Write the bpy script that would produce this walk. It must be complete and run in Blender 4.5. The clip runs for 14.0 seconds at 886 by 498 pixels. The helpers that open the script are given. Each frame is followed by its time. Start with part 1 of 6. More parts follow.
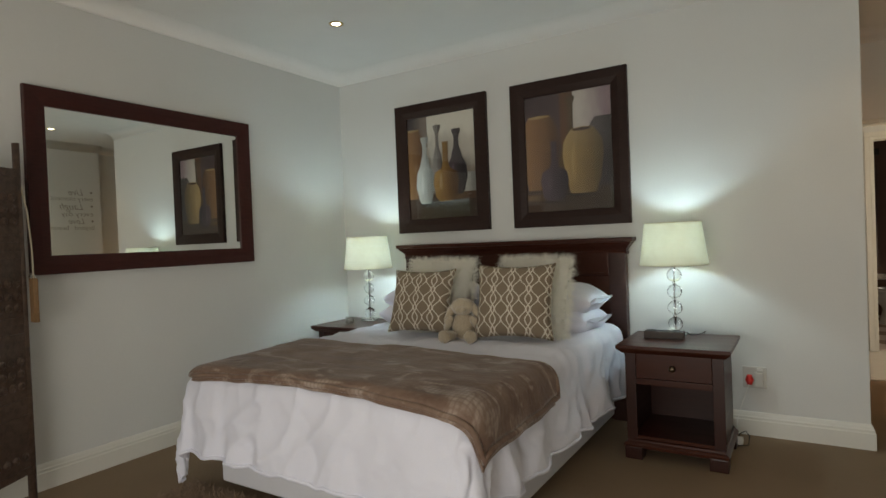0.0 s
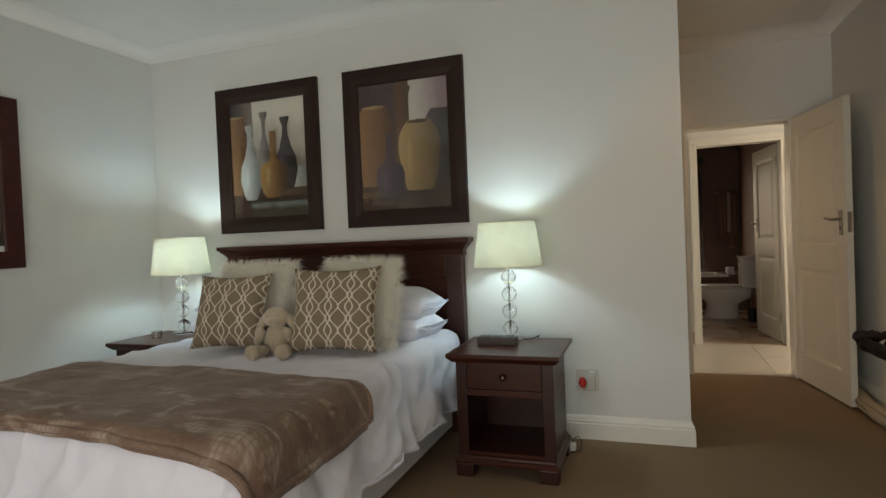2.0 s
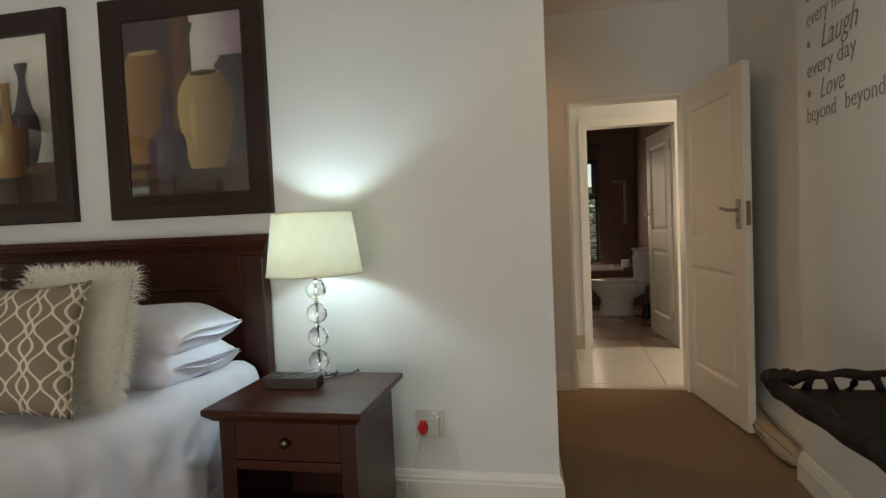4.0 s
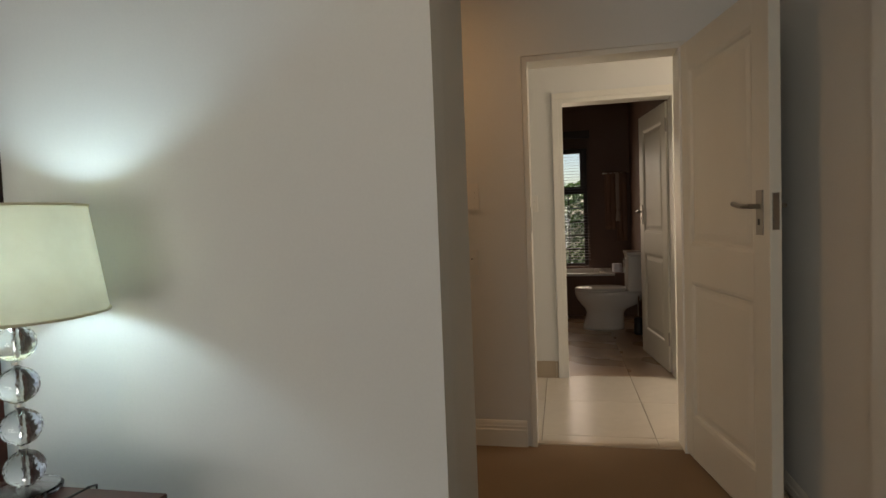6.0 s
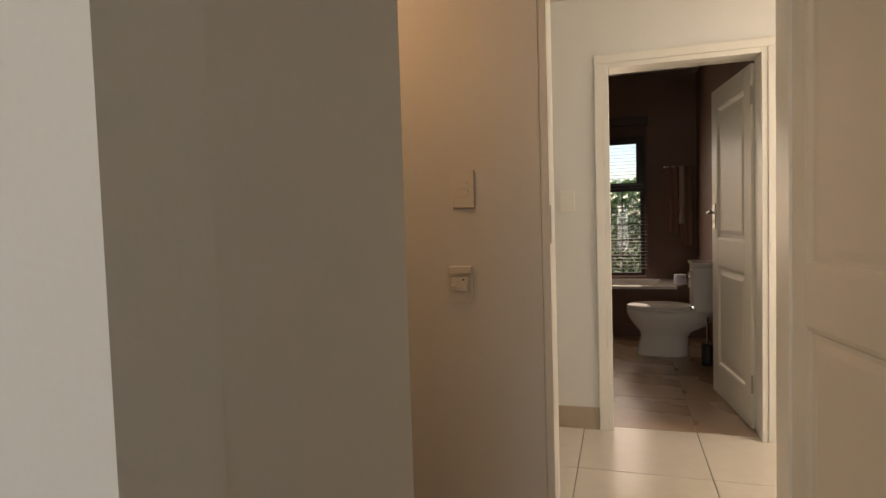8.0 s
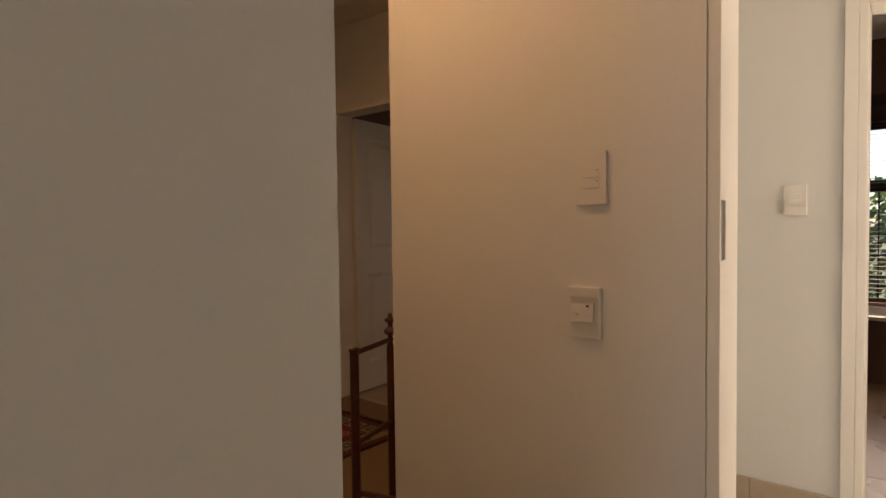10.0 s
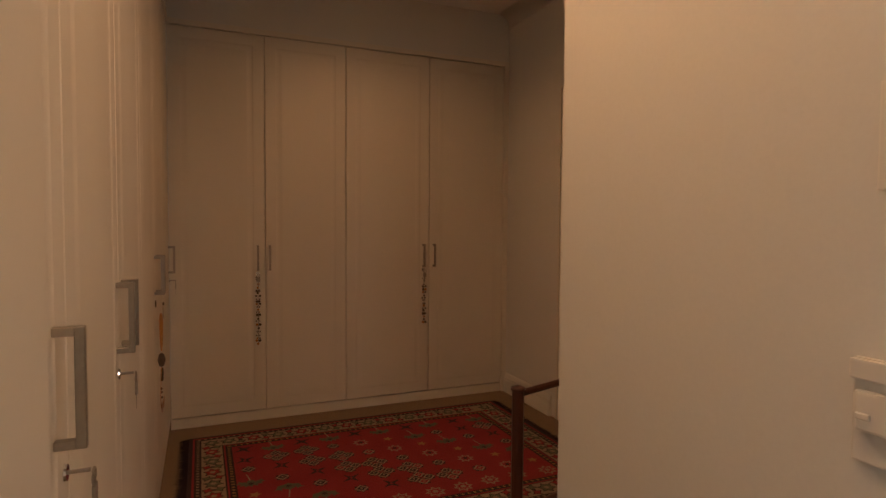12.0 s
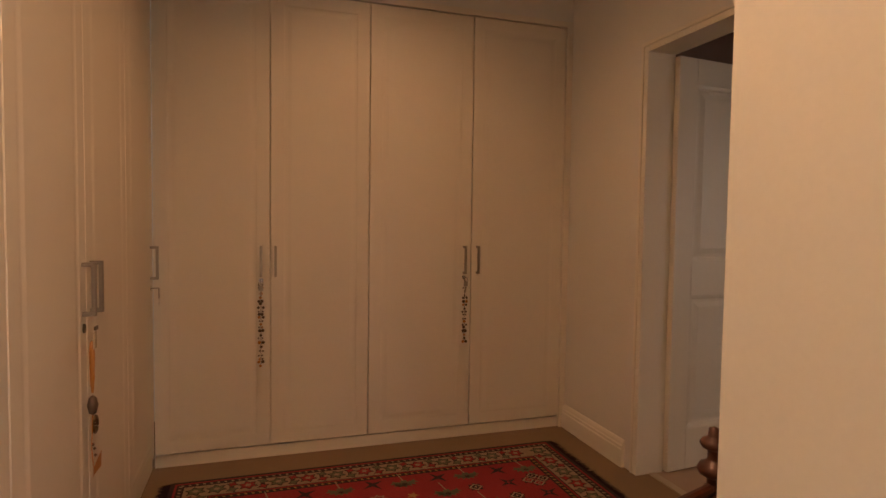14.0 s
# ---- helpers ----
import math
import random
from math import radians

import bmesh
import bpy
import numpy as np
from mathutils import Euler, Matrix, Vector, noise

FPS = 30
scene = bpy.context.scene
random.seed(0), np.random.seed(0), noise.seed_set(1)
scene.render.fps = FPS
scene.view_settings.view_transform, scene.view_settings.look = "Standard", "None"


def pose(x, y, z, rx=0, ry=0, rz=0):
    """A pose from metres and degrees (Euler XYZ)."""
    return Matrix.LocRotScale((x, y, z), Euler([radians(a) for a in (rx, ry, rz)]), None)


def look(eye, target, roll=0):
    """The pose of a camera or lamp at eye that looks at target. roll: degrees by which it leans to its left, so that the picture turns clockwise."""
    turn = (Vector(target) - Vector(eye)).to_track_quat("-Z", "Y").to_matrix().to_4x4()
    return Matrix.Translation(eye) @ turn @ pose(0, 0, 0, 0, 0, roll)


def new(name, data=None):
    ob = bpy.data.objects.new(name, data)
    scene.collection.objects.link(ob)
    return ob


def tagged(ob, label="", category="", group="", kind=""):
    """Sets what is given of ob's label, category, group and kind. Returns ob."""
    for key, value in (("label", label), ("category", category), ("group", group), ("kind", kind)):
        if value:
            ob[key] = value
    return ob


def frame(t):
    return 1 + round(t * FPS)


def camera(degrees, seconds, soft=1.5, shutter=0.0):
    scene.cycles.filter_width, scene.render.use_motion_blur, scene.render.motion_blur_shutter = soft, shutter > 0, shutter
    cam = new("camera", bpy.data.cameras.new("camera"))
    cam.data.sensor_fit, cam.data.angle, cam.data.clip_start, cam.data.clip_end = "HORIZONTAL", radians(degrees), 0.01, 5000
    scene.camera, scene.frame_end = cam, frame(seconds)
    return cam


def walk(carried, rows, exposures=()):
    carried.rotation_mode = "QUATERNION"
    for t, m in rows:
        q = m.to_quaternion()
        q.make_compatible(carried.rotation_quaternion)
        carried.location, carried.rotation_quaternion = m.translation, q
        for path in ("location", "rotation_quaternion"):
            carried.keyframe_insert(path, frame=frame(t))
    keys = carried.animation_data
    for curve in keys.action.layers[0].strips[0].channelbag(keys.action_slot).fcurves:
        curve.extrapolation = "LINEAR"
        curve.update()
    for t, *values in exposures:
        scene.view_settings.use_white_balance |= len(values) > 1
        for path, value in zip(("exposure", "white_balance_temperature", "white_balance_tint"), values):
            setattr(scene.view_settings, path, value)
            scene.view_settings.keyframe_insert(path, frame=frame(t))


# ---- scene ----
cam = camera(75.5, 14.0)
PATH = [
    (0, (0.698, 0.175, 1.226), (-0.367, 1.868, 1.196), -2.3),
    (0.5, (0.744, 0.214, 1.225), (-0.224, 1.964, 1.194), -2.2),
    (1, (0.778, 0.321, 1.202), (-0.101, 2.117, 1.175), -2.2),
    (1.5, (0.788, 0.446, 1.205), (0.013, 2.289, 1.17), -2.3),
    (2, (0.792, 0.609, 1.202), (0.118, 2.491, 1.163), -2.4),
    (2.5, (0.808, 0.823, 1.197), (0.236, 2.739, 1.15), -2.4),
    (3, (0.849, 1.058, 1.201), (0.355, 2.995, 1.129), -2.4),
    (3.5, (0.928, 1.321, 1.209), (0.479, 3.269, 1.127), -2.5),
    (4, (1.017, 1.603, 1.209), (0.618, 3.561, 1.121), -2.5),
    (6.5, (1.304, 2.962, 1.213), (0.884, 4.915, 1.107), -1.9),
    (7, (1.329, 3.228, 1.215), (0.87, 5.172, 1.112), -1.8),
    (9.5, (1.408, 4.166, 1.201), (0.35, 5.861, 1.121), -1.1),
    (10, (1.457, 4.306, 1.198), (0.17, 5.836, 1.13), -0.7),
    (10.5, (1.443, 4.454, 1.209), (-0.026, 5.81, 1.131), -0.6),
    (11, (1.404, 4.611, 1.213), (-0.216, 5.782, 1.134), -0.0),
    (11.5, (1.311, 4.756, 1.207), (-0.429, 5.739, 1.127), 0.3),
    (12, (1.21, 4.896, 1.21), (-0.63, 5.675, 1.126), 0.4),
    (12.5, (1.057, 5.006, 1.203), (-0.838, 5.64, 1.118), 0.6),
    (13, (0.893, 5.115, 1.207), (-1.024, 5.678, 1.119), 0.7),
    (13.5, (0.731, 5.179, 1.195), (-1.188, 5.735, 1.107), 0.7),
    (14, (0.561, 5.211, 1.21), (-1.342, 5.819, 1.116), 0.8),
]
walk(cam, [(t, look(e, a, r)) for t, e, a, r in PATH], exposures=[(0, 0.10, 6750, 9), (2, 0.14, 6800, 9.5), (4, 0.28, 6800, 10.5), (6.5, -0.06, 6750, 12), (7, 0.12, 6780, 12.5), (9.5, 0.90, 6800, 17), (11, 0.98, 6680, 19), (12.5, 1.48, 6500, 19), (14, 1.98, 6600, 20)])

# ---- world and light ----
world = bpy.data.worlds.new("sky")
scene.world = world
world.use_nodes = True
wn = world.node_tree
sky = wn.nodes.new("ShaderNodeTexSky")
sky.sky_type, sky.sun_disc = "NISHITA", False
sky.sun_elevation, sky.sun_rotation = radians(40), radians(296)
wn.links.new(sky.outputs[0], wn.nodes["Background"].inputs[0])
wn.nodes["Background"].inputs[1].default_value = 0.15


def lamp(name, kind, m, energy, color, **kw):
    d = bpy.data.lights.new(name, kind)
    d.energy, d.color = energy, color
    for k, v in kw.items():
        if k == "size":
            d.shape, d.size, d.size_y = "RECTANGLE", v[0], v[1]
        elif k == "radius":
            d.shadow_soft_size = v
        elif k == "cone":
            d.spot_size, d.spot_blend = radians(v), 0.8
    ob = new(name, d)
    ob.matrix_world = m
    return ob


sun = lamp("sun", "SUN", look((0, 0, 20), (8, -4, 11)), 5.0, (1, 0.95, 0.88))
sun.data.angle = radians(0.6)
# daylight in the glazed openings; the passage's opening is unseen, added for its light
lamp("bedroom_daylight", "AREA", look((0.05, -1.66, 0.80), (0.05, 3, 0.9)), 58.5, (1.0, 0.97, 0.92), size=(3.0, 1.40))
lamp("passage_added_light", "AREA", look((3.55, 6.42, 1.5), (0, 6.42, 1.2)), 25, (1.0, 0.82, 0.64), size=(1.0, 1.8))
lamp("bathroom_daylight", "AREA", look((1.0, 10.30, 1.3), (1.0, 7, 0.6)), 7.5, (1.0, 0.77, 0.56), size=(1.1, 1.3))
# recessed ceiling lamps
WARM = (1.0, 0.56, 0.26)
lamp("dressing_spot", "SPOT", look((-1.48, 5.78, 2.66), (-1.48, 5.78, 0)), 6.8, (1.0, 0.50, 0.20), cone=150, radius=0.03)
lamp("hall_spot", "SPOT", look((0.28, 5.06, 2.66), (0.28, 5.06, 0)), 18, WARM, cone=150, radius=0.03)
lamp("bedroom_spot", "SPOT", look((-1.90, 3.08, 2.66), (-1.90, 3.08, 0)), 3, (1, 0.8, 0.55), cone=110, radius=0.03)
lamp("bedroom_spot", "SPOT", look((1.23, 3.42, 2.66), (1.23, 3.42, 0)), 7, (1, 0.70, 0.40), cone=110, radius=0.03)
# bulbs of the two bedside lamps
BULB = (0.62, 0.86, 1.0)
lamp("bulb", "POINT", pose(0.05, 3.75, 1.14), 8.5, BULB, radius=0.04)
lamp("bulb", "POINT", pose(-2.21, 3.68, 1.14), 11, BULB, radius=0.05)

# ---- materials ----


def mat(name, color, rough=0.6, metal=0.0, grain=0.0, scale=40.0, bump=0.0, blotch=0.0, bscale=3.0, stretch=(1, 1, 1), second=None, **kw):
    """Principled with fine grain (grain, scale, bump) and broad blotches (blotch, bscale)."""
    m = bpy.data.materials.new(name)
    m.use_nodes = True
    t = m.node_tree
    b = t.nodes["Principled BSDF"]
    b.inputs["Roughness"].default_value, b.inputs["Metallic"].default_value = rough, metal
    for k, v in kw.items():
        b.inputs[k.replace("_", " ")].default_value = v
    co = t.nodes.new("ShaderNodeTexCoord")
    mp = t.nodes.new("ShaderNodeMapping")
    mp.inputs["Scale"].default_value = stretch
    t.links.new(co.outputs["Object"], mp.inputs[0])
    n1, n2 = t.nodes.new("ShaderNodeTexNoise"), t.nodes.new("ShaderNodeTexNoise")
    n1.inputs["Scale"].default_value, n1.inputs["Detail"].default_value = scale, 5
    n2.inputs["Scale"].default_value, n2.inputs["Detail"].default_value = bscale, 3
    for n in (n1, n2):
        t.links.new(mp.outputs[0], n.inputs["Vector"])
    dark = second or tuple(c * 0.45 for c in color)
    mix1, mix2 = t.nodes.new("ShaderNodeMix"), t.nodes.new("ShaderNodeMix")
    for mx, src, amount, n in ((mix1, color, grain, n1), (mix2, None, blotch, n2)):
        mx.data_type = "RGBA"
        r = t.nodes.new("ShaderNodeMapRange")
        r.inputs["From Min"].default_value, r.inputs["From Max"].default_value = 0.35, 0.7
        r.inputs["To Max"].default_value = amount
        t.links.new(n.outputs[0], r.inputs[0])
        t.links.new(r.outputs[0], mx.inputs[0])
        mx.inputs[7].default_value = (*dark, 1)
        if src:
            mx.inputs[6].default_value = (*src, 1)
    t.links.new(mix1.outputs[2], mix2.inputs[6])
    t.links.new(mix2.outputs[2], b.inputs["Base Color"])
    rr = t.nodes.new("ShaderNodeMapRange")
    rr.inputs["To Min"].default_value, rr.inputs["To Max"].default_value = max(0.02, rough - 0.08), min(1, rough + 0.08)
    t.links.new(n2.outputs[0], rr.inputs[0])
    t.links.new(rr.outputs[0], b.inputs["Roughness"])
    if bump:
        bp = t.nodes.new("ShaderNodeBump")
        bp.inputs["Strength"].default_value, bp.inputs["Distance"].default_value = bump, 0.004
        t.links.new(n1.outputs[0], bp.inputs["Height"])
        t.links.new(bp.outputs[0], b.inputs["Normal"])
    return m


def glow(name, color, strength):
    m = bpy.data.materials.new(name)
    m.use_nodes = True
    b = m.node_tree.nodes["Principled BSDF"]
    b.inputs["Base Color"].default_value = (*color, 1)
    b.inputs["Emission Color"].default_value, b.inputs["Emission Strength"].default_value = (*color, 1), strength
    return m


WALL = mat("wall_paint", (0.70, 0.70, 0.67), 0.75, grain=0.04, scale=120, bump=0.06, blotch=0.05, bscale=1.2)
CEIL = mat("ceiling_paint", (0.82, 0.81, 0.77), 0.85, grain=0.03, scale=90, bump=0.05, blotch=0.05)
TRIM = mat("cream_gloss_paint", (0.74, 0.72, 0.65), 0.4, grain=0.03, scale=60, blotch=0.06, bump=0.02)
DOORP = mat("cream_door_paint", (0.70, 0.67, 0.58), 0.42, grain=0.03, scale=60, blotch=0.07, bump=0.03)
CUPB = mat("cream_cupboard_foil", (0.72, 0.68, 0.60), 0.45, grain=0.02, scale=50, blotch=0.05, bump=0.01)
CARPET = mat("beige_carpet", (0.285, 0.195, 0.115), 0.95, grain=0.55, scale=260, bump=0.9, blotch=0.15, bscale=2.5)
TILE = mat("cream_porcelain_tile", (0.62, 0.57, 0.49), 0.22, grain=0.08, scale=14, blotch=0.10, bscale=2)
GROUT = mat("grey_grout", (0.25, 0.23, 0.20), 0.9, grain=0.3, scale=200)
DARKWALL = mat("brown_bathroom_paint", (0.15, 0.085, 0.058), 0.6, grain=0.1, scale=80, blotch=0.1)
MAHOG = mat("dark_mahogany", (0.038, 0.0105, 0.006), 0.36, Specular_IOR_Level=0.35, grain=0.4, scale=18, stretch=(1, 1, 9), bump=0.02, blotch=0.25, bscale=3)
MAHOGH = mat("dark_mahogany_across", (0.056, 0.0155, 0.008), 0.34, Specular_IOR_Level=0.25, grain=0.25, scale=14, stretch=(1, 7, 7), bump=0.0, blotch=0.25, bscale=3)
FRAMEW = mat("espresso_frame", (0.030, 0.013, 0.009), 0.45, Specular_IOR_Level=0.25, grain=0.5, scale=22, stretch=(1, 1, 6), bump=0.05, blotch=0.2)
MIRFRAME = mat("red_brown_frame", (0.055, 0.013, 0.010), 0.42, Specular_IOR_Level=0.3, grain=0.5, scale=22, stretch=(1, 1, 6), bump=0.05, blotch=0.2)
CARVED = mat("blackened_wood", (0.021, 0.012, 0.009), 0.62, Specular_IOR_Level=0.2, grain=0.5, scale=30, bump=0.3, blotch=0.3)
SCREENW = mat("old_carved_teak", (0.13, 0.080, 0.055), 0.55, grain=0.6, scale=35, bump=0.4, blotch=0.4, second=(0.016, 0.009, 0.006))
RAILW = mat("red_stained_wood", (0.075, 0.020, 0.011), 0.35, grain=0.4, scale=25, bump=0.05, blotch=0.2)
STEEL = mat("brushed_nickel", (0.36, 0.33, 0.29), 0.32, 1.0, grain=0.15, scale=150, bump=0.02)
CHROME = mat("chrome", (0.8, 0.8, 0.8), 0.08, 1.0)
BRASSD = mat("dark_metal", (0.12, 0.09, 0.06), 0.4, 1.0)
LINEN = mat("white_cotton", (0.77, 0.77, 0.85), 0.85, grain=0.05, scale=300, bump=0.12, blotch=0.04, bscale=5, Sheen_Weight=0.2)
BASEF = mat("white_base_fabric", (0.70, 0.69, 0.71), 0.9, grain=0.08, scale=240, bump=0.2, blotch=0.05)
FUR = bpy.data.materials.new("ivory_fur")
FUR.use_nodes = True
ft = FUR.node_tree
fd, fl, fm = ft.nodes.new("ShaderNodeBsdfDiffuse"), ft.nodes.new("ShaderNodeBsdfTranslucent"), ft.nodes.new("ShaderNodeMixShader")
fd.inputs[0].default_value = fl.inputs[0].default_value = (0.985, 0.965, 0.905, 1)
fm.inputs[0].default_value = 0.5
ft.links.new(fd.outputs[0], fm.inputs[1])
ft.links.new(fl.outputs[0], fm.inputs[2])
ft.links.new(fm.outputs[0], ft.nodes["Material Output"].inputs[0])
PLUSH = mat("beige_plush", (0.50, 0.41, 0.29), 0.95, grain=0.35, scale=120, bump=1.0, blotch=0.2, Sheen_Weight=0.6)
PLASTW = mat("white_plastic", (0.72, 0.70, 0.65), 0.35, blotch=0.04)
PLASTG = mat("aged_white_plastic", (0.60, 0.58, 0.53), 0.25, blotch=0.10, bscale=20)
PLASTR = mat("red_plastic", (0.55, 0.02, 0.015), 0.4)
BLACK = mat("black_plastic", (0.015, 0.015, 0.015), 0.45)
CERAM = mat("white_ceramic", (0.72, 0.70, 0.66), 0.10)
TOWEL = mat("brown_towel", (0.22, 0.13, 0.09), 0.95, grain=0.4, scale=150, bump=0.7)
TOWELW = mat("pale_towel", (0.36, 0.30, 0.25), 0.95, grain=0.3, scale=150, bump=0.7)
BLIND = mat("dark_blind_wood", (0.035, 0.022, 0.018), 0.5, grain=0.3, scale=30)
GRAYT = mat("grey_vinyl_letter", (0.22, 0.195, 0.155), 0.6)
CREAMF = mat("cream_canvas", (0.45, 0.39, 0.28), 0.9, grain=0.2, scale=200, bump=0.3, blotch=0.12)
AMBER = mat("amber_bead", (0.50, 0.22, 0.05), 0.3, blotch=0.3, bscale=30)
DARKB = mat("dark_bead", (0.09, 0.058, 0.04), 0.3)
SILVER = mat("tin", (0.55, 0.54, 0.50), 0.25, 1.0, blotch=0.2)
SHAG = mat("brown_shag", (0.30, 0.20, 0.13), 0.95, grain=0.5, scale=60, blotch=0.3)
LEAF = mat("hedge_leaf", (0.12, 0.18, 0.08), 0.5, grain=0.5, scale=8, blotch=0.6, bscale=2)
lt = LEAF.node_tree
leaf_tr, leaf_mix = lt.nodes.new("ShaderNodeBsdfTranslucent"), lt.nodes.new("ShaderNodeMixShader")
leaf_tr.inputs[0].default_value = (0.14, 0.24, 0.05, 1)
leaf_mix.inputs[0].default_value = 0.4
lt.links.new(lt.nodes["Principled BSDF"].outputs[0], leaf_mix.inputs[1])
lt.links.new(leaf_tr.outputs[0], leaf_mix.inputs[2])
lt.links.new(leaf_mix.outputs[0], lt.nodes["Material Output"].inputs[0])
PAVE = mat("garden_ground", (0.16, 0.18, 0.07), 0.9, grain=0.5, scale=20, blotch=0.4)
LAMPON = glow("lit_lamp_glass", (1.0, 0.86, 0.55), 14)
MIRROR = mat("mirror_silver", (0.86, 0.89, 0.86), 0.0, 1.0)
MIRROR.node_tree.nodes["Principled BSDF"].inputs["Roughness"].links[0].from_node.mute = False
for l in list(MIRROR.node_tree.nodes["Principled BSDF"].inputs["Roughness"].links):
    MIRROR.node_tree.links.remove(l)
MIRROR.node_tree.nodes["Principled BSDF"].inputs["Roughness"].default_value = 0.0


def glass(name, color=(1, 1, 1), rough=0.0, ior=1.5):
    m = bpy.data.materials.new(name)
    m.use_nodes = True
    b = m.node_tree.nodes["Principled BSDF"]
    b.inputs["Base Color"].default_value = (*color, 1)
    b.inputs["Transmission Weight"].default_value, b.inputs["Roughness"].default_value, b.inputs["IOR"].default_value = 1, rough, ior
    return m


CRYSTAL = glass("crystal", (0.97, 0.99, 1.0))
PANE = glass("window_glass", ior=1.45)


def shade_material():
    m = bpy.data.materials.new("cream_lampshade_paper")
    m.use_nodes = True
    t = m.node_tree
    out = t.nodes["Material Output"]
    d, tr, mx = t.nodes.new("ShaderNodeBsdfDiffuse"), t.nodes.new("ShaderNodeBsdfTranslucent"), t.nodes.new("ShaderNodeMixShader")
    n = t.nodes.new("ShaderNodeTexNoise")
    n.inputs["Scale"].default_value, n.inputs["Detail"].default_value = 22, 6
    r = t.nodes.new("ShaderNodeMix")
    r.data_type = "RGBA"
    r.inputs[6].default_value, r.inputs[7].default_value = (0.72, 0.69, 0.52, 1), (0.63, 0.58, 0.41, 1)
    co = t.nodes.new("ShaderNodeTexCoord")
    t.links.new(co.outputs["Object"], n.inputs["Vector"])
    t.links.new(n.outputs[0], r.inputs[0])
    t.links.new(r.outputs[2], d.inputs[0])
    t.links.new(r.outputs[2], tr.inputs[0])
    mx.inputs[0].default_value = 0.135
    t.links.new(d.outputs[0], mx.inputs[1])
    t.links.new(tr.outputs[0], mx.inputs[2])
    t.links.new(mx.outputs[0], out.inputs[0])
    return m


SHADE = shade_material()

# ---- mesh helpers ----


def part(name, bm, material, parent=None, label="", smooth=False):
    me = bpy.data.meshes.new(name)
    if smooth:
        for f in bm.faces:
            f.smooth = True
    bm.to_mesh(me)
    bm.free()
    me.materials.append(material)
    ob = new(name, me)
    if parent:
        ob.parent = parent
    if label:
        ob["label"] = label
    return ob


def thing(name, label, category, m=None, group="", kind=""):
    ob = new(name)
    ob.empty_display_size = 0.05
    if m:
        ob.matrix_world = m
    return tagged(ob, label, category, group, kind)


def box(x0, x1, y0, y1, z0, z1, bevel=0.0, seg=2, bm=None):
    bm = bm or bmesh.new()
    r = bmesh.ops.create_cube(bm, size=1)
    vs = r["verts"]
    bmesh.ops.transform(bm, matrix=Matrix.LocRotScale(((x0 + x1) / 2, (y0 + y1) / 2, (z0 + z1) / 2), None, (x1 - x0, y1 - y0, z1 - z0)), verts=vs)
    if bevel:
        es = {e for v in vs for e in v.link_edges}
        bmesh.ops.bevel(bm, geom=list(es), offset=bevel, segments=seg, affect="EDGES", profile=0.7)
    return bm


def lathe(profile, n=24, bm=None, m=None):
    """Turned body from (radius, height) pairs."""
    bm = bm or bmesh.new()
    rings = []
    for r, z in profile:
        if r < 1e-5:
            rings.append([bm.verts.new((0, 0, z))])
        else:
            rings.append([bm.verts.new((r * math.cos(2 * math.pi * i / n), r * math.sin(2 * math.pi * i / n), z)) for i in range(n)])
    for a, b in zip(rings, rings[1:]):
        for i in range(n):
            j = (i + 1) % n
            if len(a) == 1 and len(b) > 1:
                bm.faces.new((a[0], b[j], b[i]))
            elif len(b) == 1 and len(a) > 1:
                bm.faces.new((a[i], a[j], b[0]))
            elif len(a) > 1:
                bm.faces.new((a[i], a[j], b[j], b[i]))
    if m:
        bmesh.ops.transform(bm, matrix=m, verts=[v for r in rings for v in r])
    return bm


def tube(points, r, n=8, bm=None, closed=False):
    """Round bar along a line of points; r may be a function of the place 0..1."""
    bm = bm or bmesh.new()
    pts = [Vector(p) for p in points]
    rings = []
    for i, p in enumerate(pts):
        d = (pts[min(i + 1, len(pts) - 1)] - pts[max(i - 1, 0)]).normalized()
        up = Vector((0, 0, 1)) if abs(d.z) < 0.9 else Vector((1, 0, 0))
        a = d.cross(up).normalized()
        b = a.cross(d)
        rad = r(i / max(1, len(pts) - 1)) if callable(r) else r
        rings.append([bm.verts.new(p + rad * (math.cos(2 * math.pi * k / n) * a + math.sin(2 * math.pi * k / n) * b)) for k in range(n)])
    for s, e in zip(rings, rings[1:]):
        for k in range(n):
            bm.faces.new((s[k], s[(k + 1) % n], e[(k + 1) % n], e[k]))
    bm.faces.new(rings[0][::-1])
    bm.faces.new(rings[-1])
    return bm


def sweep(profile, path, bm=None):
    """Moulding: (out, z) profile carried along a level path of (x, y); out is to the left of the way."""
    bm = bm or bmesh.new()
    rings = []
    P = [Vector(p) for p in path]
    for i, p in enumerate(P):
        d0 = (P[i] - P[i - 1]).normalized() if i else (P[1] - P[0]).normalized()
        d1 = (P[i + 1] - P[i]).normalized() if i < len(P) - 1 else d0
        n0, n1 = Vector((-d0.y, d0.x)), Vector((-d1.y, d1.x))
        nn = (n0 + n1) / max(0.2, 1 + n0.dot(n1))
        rings.append([bm.verts.new((p.x + nn.x * o, p.y + nn.y * o, z)) for o, z in profile])
    k = len(profile)
    for a, b in zip(rings, rings[1:]):
        for j in range(k):
            bm.faces.new((a[j], b[j], b[(j + 1) % k], a[(j + 1) % k]))
    bm.faces.new(rings[0])
    bm.faces.new(rings[-1][::-1])
    bmesh.ops.recalc_face_normals(bm, faces=bm.faces[:])
    return bm


